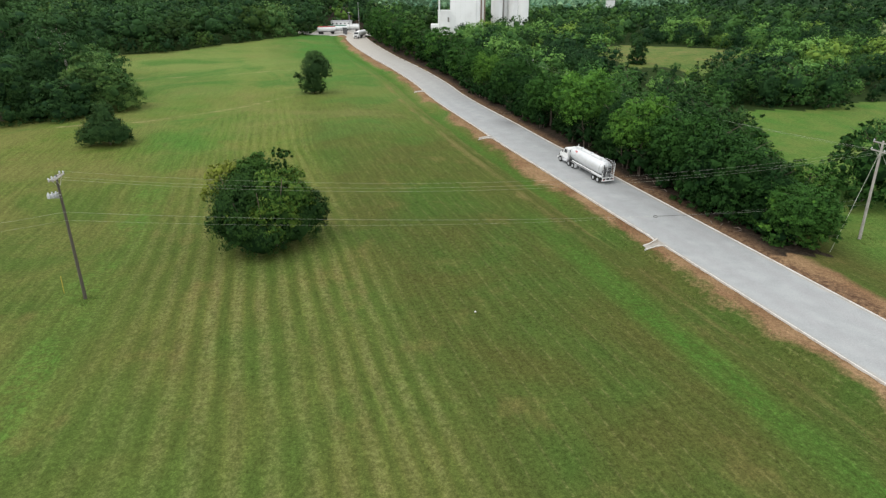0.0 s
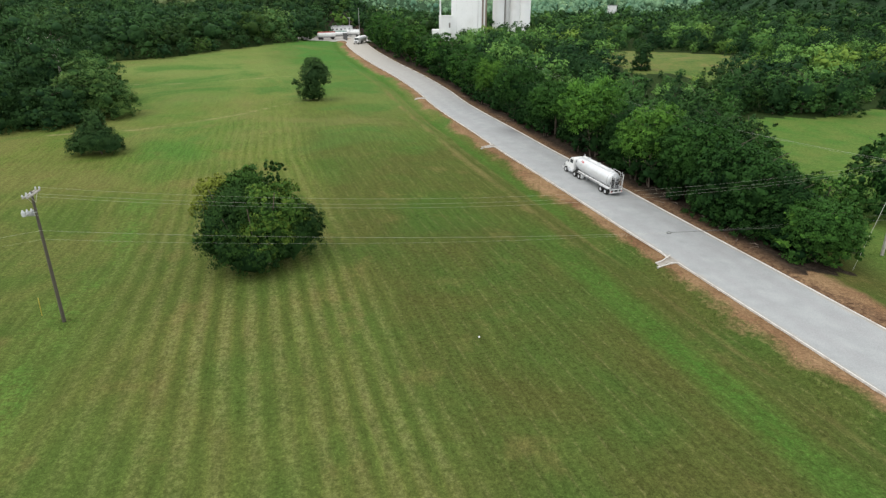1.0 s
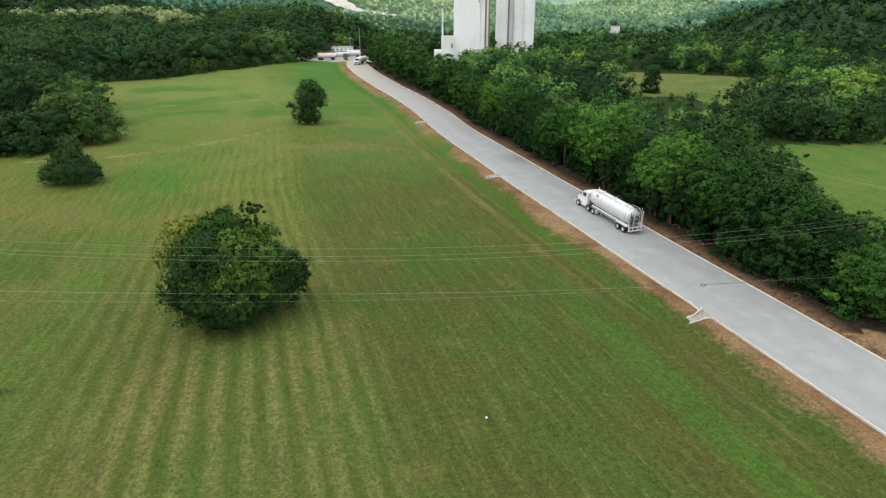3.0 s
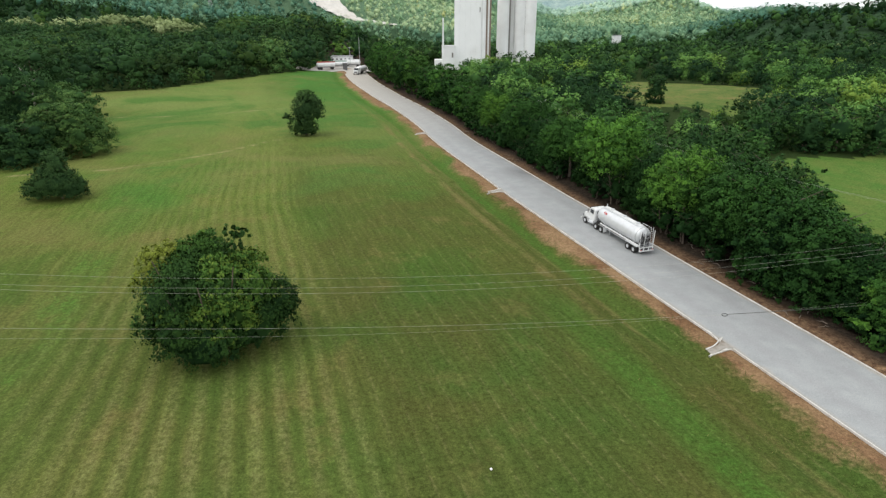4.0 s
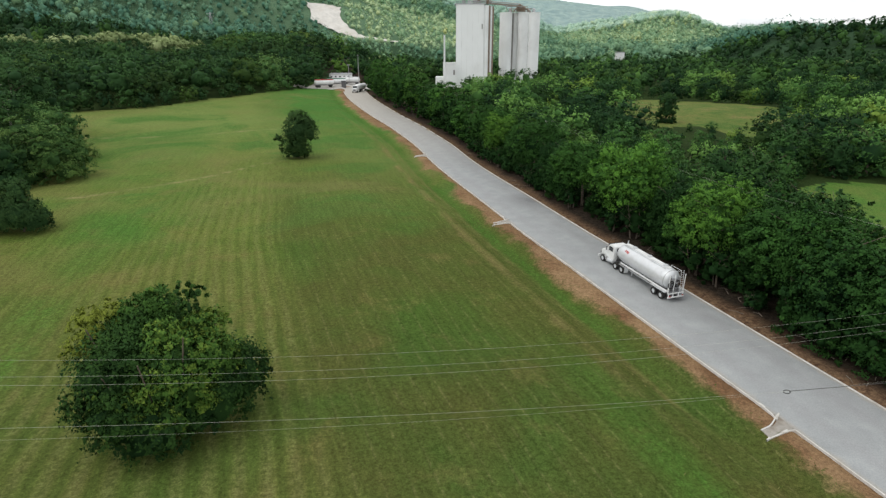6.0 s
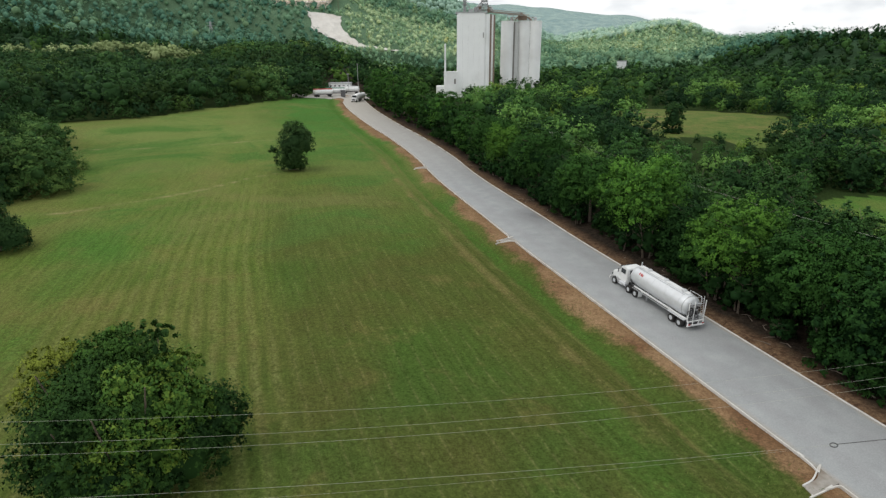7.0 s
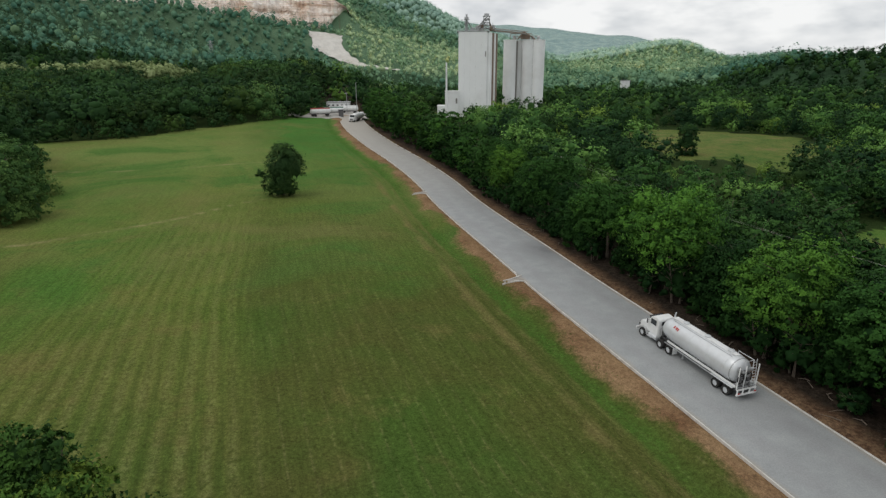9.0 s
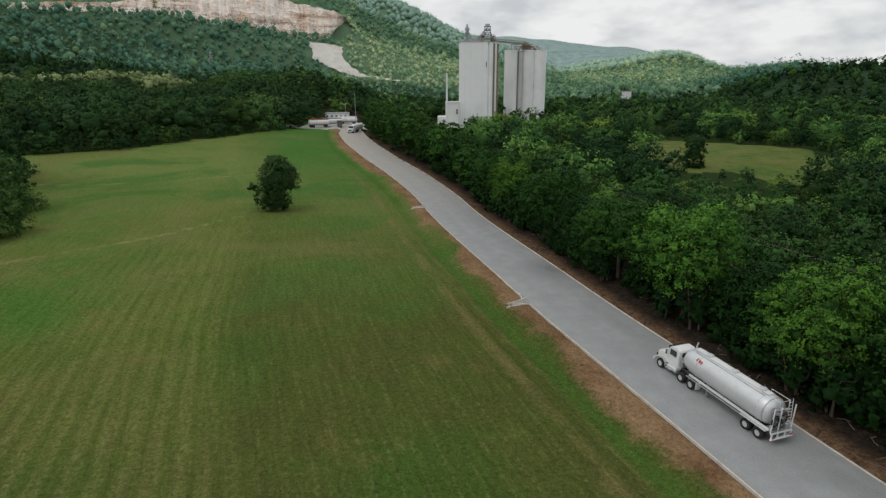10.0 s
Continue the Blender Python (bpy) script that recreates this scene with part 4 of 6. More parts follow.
            tube(bm, at, at + Vector((math.cos(s * 2.1 + k) * 1.5, math.sin(s * 2.1 + k) * 1.2, 1.3)), 0.06, 0.02, 5)
    part("trunk", bm, DEAD_BARK, ob)
    ob.matrix_world = stand(ob, -103.5, 161.0)
    tagged(ob, "bare dead tree with pale limbs behind the grove", "tree")
    glade_tree = tree_kind(61, 10.2, 3.5, LEAF_SCRUB, 7000, 0.36, 0.16, 0.03, 12, extra=skirt(3.0), core=0.6)
    glade_tree.matrix_world = stand(glade_tree, 66.5, 209.5)
    tagged(glade_tree, "single dark green tree standing in the glade", "tree")
    # trees beside the pole and the pasture
    kinds = [tree_kind(51 + k, h, r, LEAF_ROADSIDE, 9000, 0.34, hue, 0.0, 14, extra=skirt(r)) for k, (h, r, hue) in enumerate([(6.8, 5.2, 0.72), (11.0, 5.2, 0.34)])]
    plant(kinds, [(45.0, 67.8, 1.0), (63.5, 82.5, 1.15), (43.5, 77.0, 1.0), (49.0, 80.5, 0.9), (46.5, 87.0, 1.05), (44.0, 96.0, 0.95), (50.0, 93.5, 0.85), (52.0, 101.5, 0.8), (46.0, 106.0, 0.85), (54.5, 109.0, 0.72)],
          "leafy green tree by the power pole and pasture", "trees by the pasture")


def sunlit(x, y):
    """The woods' shift of hue, stand by stand, with sunlit and hazy slopes painted in."""
    r, az = math.hypot(x, y + 60), math.degrees(math.atan2(x, y + 60))
    hill = float(step(r, 540, 600))
    # poplars is the sunlit hill, its sunlight put into the leaf tint
    poplars = float(step(az, 7.5, 10.0) * step(az, 22.5, 20.5) * step(r, 800, 880))
    hazy_slope = float(step(az, -10.0, -8.5) * step(az, 5.0, 2.0) * step(r, 660, 700) * step(r, 1015, 990))
    dark_slopes = float(step(az, -9.6, -11.0) * step(r, 890, 850)) * 0.65 + float(step(az, 18.0, 20.0) * step(r, 840, 790)) * 1.0
    ridge = float(step(az, -13.0, -10.5) * step(az, 3.0, 1.0) * step(r, 990, 1015) * step(r, 1115, 1090))
    far_stand = float(step(r, 440, 470) * step(r, 640, 600) * step(az, 19.0, 22.0))
    return hill * (0.4 * poplars + 0.5 * hazy_slope - 0.4 * dark_slopes - 0.02 * ridge) - 0.3 * far_stand + 0.16 * float(waves(x, y, 55, 12))


def wood_stuff(name, label, points, mat, leaves, share, hue, seed, card=1.0, spread=0.24, glow=sunlit, core=0.5, inner_shade=0.4, calm=0.05, wide=(0.46, 0.62), cedars=0.0, unlike=1.0, mottle=0.55, dome=0.8, main=1.0, warm=0.2):
    """A wood too dense to count: crowns of a few shapes, each turned, stretched and tinted, as one mesh. points: x, y, height."""
    rng = np.random.RandomState(seed)
    shapes = []
    for k in range(8):
        cone = k > 5
        lobes = crown_lobes(rng, 1.0, rng.uniform(0.3, 0.36) if cone else rng.uniform(*wide), 0.02, share, 0.0, 0.6 if cone else 0.0)
        lobes[0] = (*lobes[0][:3], *(v * main for v in lobes[0][3:]))
        shapes.append(foliage(rng, lobes, leaves, 0.1 * card, 0.0, core, max(14, leaves // 10), inner_shade, calm, mottle=mottle, dome=dome))
    V, T, C, N, W, base = [], [], [], [], [], 0
    kind = np.where(rng.uniform(size=len(points)) < cedars, rng.randint(6, 8, len(points)), rng.randint(0, 6, len(points)))
    for (x, y, h), k in zip(points, kind):
        v, t, c, n = shapes[k]
        a, broad = rng.uniform(0, 6.28), h * rng.uniform(0.85, 1.2)
        ca, sa = math.cos(a) * broad, math.sin(a) * broad
        V.append(np.stack([x + v[:, 0] * ca - v[:, 1] * sa, y + v[:, 0] * sa + v[:, 1] * ca, land(x, y) + v[:, 2] * h - 0.3], -1))
        N.append(np.stack([n[:, 0] * math.cos(a) - n[:, 1] * math.sin(a), n[:, 0] * math.sin(a) + n[:, 1] * math.cos(a), n[:, 2]], -1))
        T.append(t + base)
        own = -0.35 if k > 5 else rng.choice([-0.3, 0.0, 0.38], p=[0.36, 0.38, 0.26])
        C.append(np.clip(c + hue + own * unlike + rng.normal(0, spread) + glow(x, y), 0, 1))
        W.append(np.full(len(v), rng.uniform(0.3, 1.0) if k < 6 and rng.uniform() < warm else 0.0))
        base += len(v)
    me = sheet(name, np.concatenate(V), [], mat, np.concatenate(T), True, np.concatenate(N), tint=np.concatenate(C), warm=np.concatenate(W))
    return tagged(new(name, me), label, "woods", kind="stuff")


def scatter(rng, x0, x1, y0, y1, gap, keep, loose=0.35):
    """Jittered places in a rectangle where keep(x, y) holds."""
    gx, gy = np.meshgrid(np.arange(x0, x1, gap), np.arange(y0, y1, gap * 0.9))
    gx = (gx + (np.arange(gx.shape[0]) % 2)[:, None] * gap / 2).ravel() + rng.uniform(-loose, loose, gx.size) * gap
    gy = gy.ravel() + rng.uniform(-loose, loose, gy.size) * gap
    ok = keep(gx, gy)
    return gx[ok], gy[ok]


def in_view(x, y, side=41):
    return np.abs(np.degrees(np.arctan2(x, y + 14))) < side


def scrub_trees(x, y, h):
    """The nearer trees of the scrub wood, each on its own foot."""
    rng = np.random.RandomState(17)
    shapes = [(4.6, 0.28, 0.0, 14), (5.0, 0.46, 0.0, 16), (4.3, 0.66, 0.0, 13), (3.3, 0.06, 0.5, 12), (4.9, 0.16, 0.0, 15)]
    words = ["mid green scrub tree with a rounded crown", "broad fresh green scrub tree", "pale bright green scrub tree", "dark pointed cedar in the scrub wood", "dull dark green scrub tree"]
    pick = rng.choice(5, len(x), p=[0.24, 0.2, 0.16, 0.18, 0.22])
    for k, (r, hue, point, count) in enumerate(shapes):
        ob = tree_kind(81 + k, 10.0, r, LEAF_SCRUB, 4600, 0.36, hue, 0.0, count, extra=skirt(r * 0.9), point=point, mottle=0.6)
        m = pick == k
        plant([ob], list(zip(x[m], y[m], h[m] / 10)), words[k], "trees of the near scrub wood")


def make_woods():
    rng = np.random.RandomState(7)
    # scrub wood east of the road: tall crowns over lower growth, low in front of the glade
    x, y = scatter(rng, 10, 330, 78, 330, 8.1, lambda x, y: wooded(x, y) & (off_road(x, y) > 22) & in_view(x, y))
    tall = rng.uniform(size=len(x)) < 0.5
    h = np.where(tall, rng.uniform(8.0, 12.0, len(x)), rng.uniform(3.8, 6.8, len(x))) * (1 + 0.15 * waves(x, y, 60, 3)) * np.where((off_road(x, y) < 40) & (y > 250), 1.15, 1.0)
    bearing = np.degrees(np.arctan2(x, y - 22))
    h = np.where((bearing > 17) & (bearing < 26.5) & (y > 150) & (y < 214), np.minimum(h, 2.4 + 0.085 * np.maximum(205 - y, 0)), h)
    h = np.where((x > 52) & (x < 72) & (y < 132), np.minimum(h, 3.4), h)
    near = y < 152
    scrub_trees(x[near], y[near], h[near])
    x, y, h = x[~near], y[~near], h[~near]
    wood_stuff("scrub_wood", "dense mixed green scrub wood east of the road", np.c_[x, y, h], LEAF_SCRUB, 1150, 9, 0.4, 1, 0.5, 0.2, calm=0.2, core=0.38, inner_shade=0.3, mottle=0.3, wide=(0.46, 0.62), cedars=0.22, main=1.1, unlike=1.9)
    # wood west of the road, behind the meadow
    x, y = scatter(rng, -330, -40, 200, 420, 12.0, lambda x, y: wooded(x, y) & (off_road(x, y) < -12) & in_view(x, y))
    h = rng.uniform(11, 18, len(x)) * np.where(y < forest_edge(x) + 8, 0.7, 1.0) * (1 - 0.38 * step(y, 320, 370) * step(x, -120, -150))
    # a low leafy hem along the wood's edge
    hx = np.arange(-215, -58, 4.6) + rng.uniform(-1, 1, len(np.arange(-215, -58, 4.6)))
    hem = np.c_[hx, forest_edge(hx) + rng.uniform(0.5, 3.0, len(hx)), rng.uniform(4.0, 7.5, len(hx))]
    wood_stuff("meadow_wood", "dark full wood behind the meadow", np.r_[np.c_[x, y, h], hem], LEAF_GROVE, 900, 11, 0.38, 2, 0.44, 0.16, wide=(0.46, 0.6), calm=0.3, unlike=0.8, core=0.42, inner_shade=0.3, mottle=0.25, main=1.1)
    # middle distance
    x, y = scatter(rng, -420, 460, 330, 560, 12.0, lambda x, y: wooded(x, y) & in_view(x, y) & ((off_road(x, y) > -12) | (y > 415)))
    h = rng.uniform(8, 15, len(x)) * np.where((x > -20) & (x < 60) & (y < 356), 0.6, 1.0)
    wood_stuff("valley_wood", "green wood across the valley floor", np.c_[x, y, h], LEAF_SCRUB, 170, 4, 0.34, 3, 0.85, 0.18, core=0.5, inner_shade=0.12, calm=0.1, wide=(0.44, 0.56), cedars=0.2, mottle=0.3, main=1.1)
    # stands of pale willows and poplars
    stands = []
    for n, cx, cy, wx, wy in ((44, -222, 396, 66, 8), (16, -20, 512, 46, 12), (12, 205, 262, 16, 10), (8, 282, 440, 22, 10)):
        stands += [(cx + rng.uniform(-1, 1) * wx, cy + rng.uniform(-1, 1) * wy + (0.35 * wx * rng.uniform(-0.2, 0.2)), rng.uniform(10, 13.5) + (2.0 if cx < -100 else 0.0)) for _ in range(n)]
    wood_stuff("willow_stand", "pale yellowish willows and poplars standing over the darker wood", np.array(stands), LEAF_WILLOW, 320, 6, 0.6, 8, 0.8, 0.15, glow=lambda x, y: 0.0, warm=0.0, core=0.6, inner_shade=0.25, calm=0.2, unlike=0.3, mottle=0.4)
    # hillsides, cut low below the haul slope for the camera's view, dark ridge above
    x, y = scatter(rng, -800, 800, 560, 1050, 8.4, lambda x, y: wooded(x, y) & in_view(x, y, 39), 0.55)
    r, az = np.hypot(x, y + 60), np.degrees(np.arctan2(x, y + 60))
    h = np.exp(rng.normal(2.2, 0.27, len(x))).clip(5, 15) * np.where((r < 980) & (az > -10) & (az < 5), 0.66, 1.0)
    wood_stuff("hillside_wood", "wooded hillside in soft green", np.c_[x, y, h], LEAF_FAR_HAZED, 46, 0, 0.44, 4, 1.1, 0.12, core=0.46, inner_shade=0.08, calm=0.1, unlike=0.2, wide=(0.48, 0.62), mottle=0.45, dome=0.4, main=1.3, warm=0.05)
    x, y = scatter(rng, -1300, 1100, 1050, 1450, 13, lambda x, y: wooded(x, y) & in_view(x, y, 38), 0.55)
    h = rng.uniform(9, 14, len(x))
    wood_stuff("mountain_wood", "distant wooded mountainside", np.c_[x, y, h], LEAF_MOUNTAIN_HAZED, 20, 0, 0.36, 5, 1.3, 0.06, core=0.62, inner_shade=0.05, calm=0.2, unlike=0.15, wide=(0.56, 0.7), mottle=0.3, dome=0.2, main=1.35, warm=0.0)


roadside_trees()
meadow_plants()
make_woods()


# ---------------------------------------------------------------- the tanker truck
def wheel_parts(parent, x, y, radius=0.5, wide=0.28, twin=False):
    """A wheel lying across the truck, with its tyre and rim."""
    side = 1 if x > 0 else -1
    hub = empty("wheel")
    hub.parent = parent
    hub.matrix_local = Matrix.Translation((x, y, radius))
    turn = Matrix.Rotation(radians(90) * side, 4, "Y")
    w = wide * (2.1 if twin else 1)
    bm = bmesh.new()
    lathe(bm, [(radius * 0.56, -w / 2), (radius * 0.92, -w / 2), (radius, -w * 0.36), (radius, w * 0.36), (radius * 0.92, w / 2), (radius * 0.56, w / 2)], turn, 28, False)
    part("tyre", bm, BLACK, hub, smooth=True)
    bm = bmesh.new()
    lathe(bm, [(radius * 0.57, w * 0.42), (radius * 0.5, w * 0.3), (radius * 0.22, w * 0.18), (radius * 0.2, w * 0.4), (radius * 0.1, w * 0.44)], turn, 24)
    part("rim", bm, ALUMINIUM, hub, smooth=True)
    return hub


def lying(y, z):
    """Turns a lathe's axis to lie along the truck, from y forwards at height z."""
    return Matrix.Translation((0, y, z)) @ Matrix.Rotation(radians(-90), 4, "X")


def make_tanker_truck():
    ob = empty("tanker_truck")
    # trailer: a long barrel with dished ends
    bm = bmesh.new()
    lathe(bm, [(0.35, 0.0), (0.8, 0.1), (1.1, 0.3), (1.24, 0.62), (1.28, 1.2), (1.29, 5.0), (1.26, 8.7), (1.18, 9.4), (1.02, 9.95), (0.72, 10.22), (0.3, 10.34)], lying(0.75, 2.4), 40)
    tank = part("tank", bm, ALUMINIUM, ob, "dull silver-white barrel tank", smooth=True)
    for k, y in enumerate((2.0, 4.3, 6.6, 8.9)):
        bm = bmesh.new()
        lathe(bm, [(1.25, 0), (1.305, 0.01), (1.305, 0.07), (1.25, 0.08)], lying(y, 2.4), 40, False)
        part("band", bm, ALUMINIUM, tank)
    bm = bmesh.new()
    box(bm, 0.0, 6.0, 3.7, 0.62, 8.4, 0.05, 0.01)
    part("walkway", bm, WHITE, tank)
    for y in (2.6, 5.6, 8.6):
        bm = bmesh.new()
        lathe(bm, [(0.28, 0), (0.28, 0.1), (0.31, 0.12), (0.31, 0.17), (0.1, 0.22)], Matrix.Translation((0, y, 3.68)), 18)
        part("hatch", bm, ALUMINIUM, tank, smooth=True)
    bm = bmesh.new()
    for x in (-0.52, 0.52):
        tube(bm, (x, 1.9, 3.6), (x, 9.9, 3.6), 0.03)
    part("pipe", bm, STEEL, tank)
    # painted mark: plain shapes on the barrel's flank
    bm = bmesh.new()
    for y, a0, w in ((9.0, 40, 0.2), (8.72, 38, 0.13), (8.5, 36, 0.09)):
        v = [bm.verts.new((-1.3 * math.cos(radians(a)), yy, 2.4 + 1.3 * math.sin(radians(a)))) for a, yy in ((a0 - 7, y - w * 0.4), (a0 - 5, y + w), (a0 + 8, y + w * 0.7), (a0 + 6, y - w))]
        bm.faces.new(v)
    part("mark", bm, RED, tank, "faded red painted mark")
    # hoppers beneath the barrel
    for y in (3.7, 6.3, 8.3):
        bm = bmesh.new()
        lathe(bm, [(0.16, 0.62), (0.2, 0.8), (0.85, 1.5)], Matrix.Translation((0, y, 0)), 20)
        part("hopper", bm, ALUMINIUM, ob, smooth=True)
    for x in (-1.05, 1.05):
        bm = bmesh.new()
        box(bm, x, 5.1, 1.3, 0.14, 9.2, 0.2, 0.03)
        part("side_rail", bm, WHITE, ob)
    bm = bmesh.new()
    tube(bm, (-1.1, 2.8, 1.02), (-1.1, 10.0, 1.02), 0.06, sides=10)
    part("discharge_pipe", bm, STEEL, ob, smooth=True)
    for k, y in enumerate((3.2, 4.6, 5.7, 7.0, 8.1)):
        bm = bmesh.new()
        box(bm, 0, y, 1.2, 2.0, 0.1, 0.14, 0.02)
        tube(bm, (-1.05, y, 1.25), (-0.75, y, 1.75), 0.04)
        tube(bm, (1.05, y, 1.25), (0.75, y, 1.75), 0.04)
        part("cross_member", bm, CHASSIS, ob)
    bm = bmesh.new()
    box(bm, 0, 2.0, 0.78, 1.5, 3.2, 0.22, 0.04)
    part("bogie_frame", bm, CHASSIS, ob)
    for y in (1.35, 2.65):
        for x in (-0.98, 0.98):
            wheel_parts(ob, x, y, twin=True)
    for x in (-0.98, 0.98):
        bm = bmesh.new()
        box(bm, x, 2.0, 1.13, 0.66, 2.7, 0.05, 0.02)
        part("mudguard", bm, ALUMINIUM, ob)
    for x in (-0.75, 0.75):
        bm = bmesh.new()
        box(bm, x, 7.55, 0.72, 0.12, 0.14, 0.85, 0.02)
        box(bm, x, 7.55, 0.29, 0.26, 0.26, 0.04, 0.01)
        part("landing_leg", bm, STEEL, ob)
    for x in (-0.98, 0.98):
        bm = bmesh.new()
        box(bm, x, 8.52, 0.68, 0.62, 0.03, 0.75, 0.01)
        part("mud_flap", bm, WHITE, ob)
    # rear: bumper frame, ladder, valves and hoses
    bm = bmesh.new()
    box(bm, 0, 0.12, 0.62, 2.4, 0.16, 0.14, 0.03)
    box(bm, 0, 0.2, 1.1, 2.3, 0.14, 0.12, 0.03)
    for x in (-1.05, -0.4, 0.4, 1.05):
        box(bm, x, 0.16, 0.86, 0.09, 0.12, 0.5, 0.01)
    part("rear_bumper", bm, WHITE, ob)
    for x in (-0.95, 0.95):
        bm = bmesh.new()
        box(bm, x, 0.03, 0.8, 0.24, 0.05, 0.12, 0.01)
        part("rear_light", bm, RED, ob)
    bm = bmesh.new()
    for x in (0.62, 1.02):
        tube(bm, (x, 0.3, 1.1), (x, 0.55, 3.85), 0.03)
    for k in range(9):
        tube(bm, (0.62, 0.32 + 0.025 * k, 1.3 + 0.28 * k), (1.02, 0.32 + 0.025 * k, 1.3 + 0.28 * k), 0.022)
    part("ladder", bm, ALUMINIUM, ob)
    bm = bmesh.new()
    for x in (-0.5, 0.5):
        for y0, y1 in ((0.4, 2.2), ):
            tube(bm, (x, y0, 3.88), (x, y1, 3.88), 0.025)
            tube(bm, (x, y0, 3.5), (x, y0, 3.88), 0.025)
            tube(bm, (x, y1, 3.55), (x, y1, 3.88), 0.025)
    tube(bm, (-0.5, 0.4, 3.88), (0.5, 0.4, 3.88), 0.025)
    part("guard_rail", bm, ALUMINIUM, ob)
    bm = bmesh.new()
    tube(bm, (-0.75, 0.62, 3.2), (-0.72, 0.4, 1.2), 0.1, sides=10)
    tube(bm, (-0.3, 0.5, 2.9), (-0.2, 0.36, 1.2), 0.1, sides=10)
    tube(bm, (0.2, 0.48, 2.7), (0.3, 0.36, 1.3), 0.12, sides=10)
    tube(bm, (-0.75, 0.55, 2.3), (0.45, 0.5, 2.15), 0.07, sides=10)
    part("hose", bm, CHASSIS, ob, smooth=True)
    for x, z in ((-0.5, 2.0), (0.05, 2.35), (0.1, 1.65), (-0.55, 2.75), (0.45, 2.95), (-0.9, 1.6)):
        bm = bmesh.new()
        box(bm, x, 0.45, z, 0.3, 0.24, 0.26, 0.05)
        tube(bm, (x - 0.16, 0.3, z + 0.1), (x + 0.16, 0.3, z + 0.1), 0.03)
        part("valve", bm, STEEL, ob)
    for k, (x, z, r) in enumerate(((-0.82, 2.2, 0.34), (-0.45, 1.75, 0.28), (0.25, 2.2, 0.3))):
        bm = bmesh.new()
        ring = [Vector((x + r * math.cos(u), 0.3 + 0.05 * k, z + r * 1.5 * math.sin(u))) for u in np.linspace(0, 2 * math.pi, 15)]
        for p, q in zip(ring, ring[1:]):
            tube(bm, p, q, 0.07, sides=7)
        part("hose_loop", bm, BLACK if k != 1 else CHASSIS, ob, "dark coiled hose")
    for x in (-1.12, -0.36, 1.12):
        bm = bmesh.new()
        box(bm, x, 0.28, 2.3, 0.07, 0.1, 2.3, 0.01)
        part("rear_post", bm, WHITE, ob)
    bm = bmesh.new()
    lathe(bm, [(1.2, 0.0), (1.24, 0.03), (1.24, 0.1), (1.2, 0.13)], lying(1.28, 2.4), 36, False)
    part("end_ring", bm, STEEL, tank)
    for z in (1.75, 2.45, 3.1):
        bm = bmesh.new()
        tube(bm, (-1.02, 0.5, z), (0.6, 0.42, z), 0.035)
        part("rear_rail", bm, ALUMINIUM, ob)
    bm = bmesh.new()
    box(bm, 0.0, 0.62, 1.28, 2.2, 0.8, 0.06, 0.02)
    part("rear_platform", bm, STEEL, ob)
    # tractor
    bm = bmesh.new()
    for x in (-0.42, 0.42):
        box(bm, x, 11.3, 0.92, 0.1, 5.6, 0.26, 0.02)
    for y in (8.9, 10.0, 11.2):
        box(bm, 0, y, 0.92, 0.8, 0.14, 0.16, 0.02)
    part("frame_rail", bm, CHASSIS, ob)
    bm = bmesh.new()
    lathe(bm, [(0.5, 0), (0.52, 0.07), (0.1, 0.1)], Matrix.Translation((0, 9.9, 1.08)), 24)
    part("coupling_plate", bm, CHASSIS, ob)
    for y in (9.25, 10.6):
        for x in (-0.98, 0.98):
            wheel_parts(ob, x, y, twin=True)
    for x in (-1.06, 1.06):
        wheel_parts(ob, x, 13.6, wide=0.32)
    bm = bmesh.new()
    w = 1.08
    side = [(11.35, 1.0), (11.35, 2.82), (11.6, 3.0), (12.35, 3.0), (12.72, 2.78), (13.05, 1.98), (13.05, 1.0)]
    left, right = ([bm.verts.new((s * (w if z < 2.1 else w * 0.94), y, z)) for y, z in side] for s in (-1, 1))
    bm.faces.new(left)
    bm.faces.new(right[::-1])
    for k in range(len(side)):
        j = (k + 1) % len(side)
        bm.faces.new((left[j], left[k], right[k], right[j]))
    bmesh.ops.recalc_face_normals(bm, faces=bm.faces)
    bmesh.ops.bevel(bm, geom=bm.edges[:], offset=0.06, segments=2, affect="EDGES")
    cab = part("cab", bm, WHITE, ob, "white day cab")
    bm = bmesh.new()
    hood = [(13.0, 0.85), (13.0, 1.95), (13.9, 1.82), (14.42, 1.6), (14.58, 1.2), (14.58, 0.7), (14.2, 0.62)]
    left, right = ([bm.verts.new((s * (0.92 if y < 13.5 else 0.84), y, z)) for y, z in hood] for s in (-1, 1))
    bm.faces.new(left)
    bm.faces.new(right[::-1])
    for k in range(len(hood)):
        j = (k + 1) % len(hood)
        bm.faces.new((left[j], left[k], right[k], right[j]))
    bmesh.ops.recalc_face_normals(bm, faces=bm.faces)
    bmesh.ops.bevel(bm, geom=bm.edges[:], offset=0.09, segments=3, affect="EDGES")
    part("hood", bm, WHITE, ob, smooth=True)
    for x in (-1.0, 1.0):
        bm = bmesh.new()
        prev = None
        for k in range(9):
            a = radians(180 * k / 8)
            row = [bm.verts.new((x + dx, 13.6 - 0.66 * math.cos(a), 0.55 + 0.64 * math.sin(a))) for dx in (-0.2, 0.2)]
            if prev:
                bm.faces.new((prev[0], prev[1], row[1], row[0]))
            prev = row
        made = bmesh.ops.solidify(bm, geom=bm.faces[:], thickness=0.05)
        part("wheel_arch", bm, WHITE, ob, smooth=True)
        bm = bmesh.new()
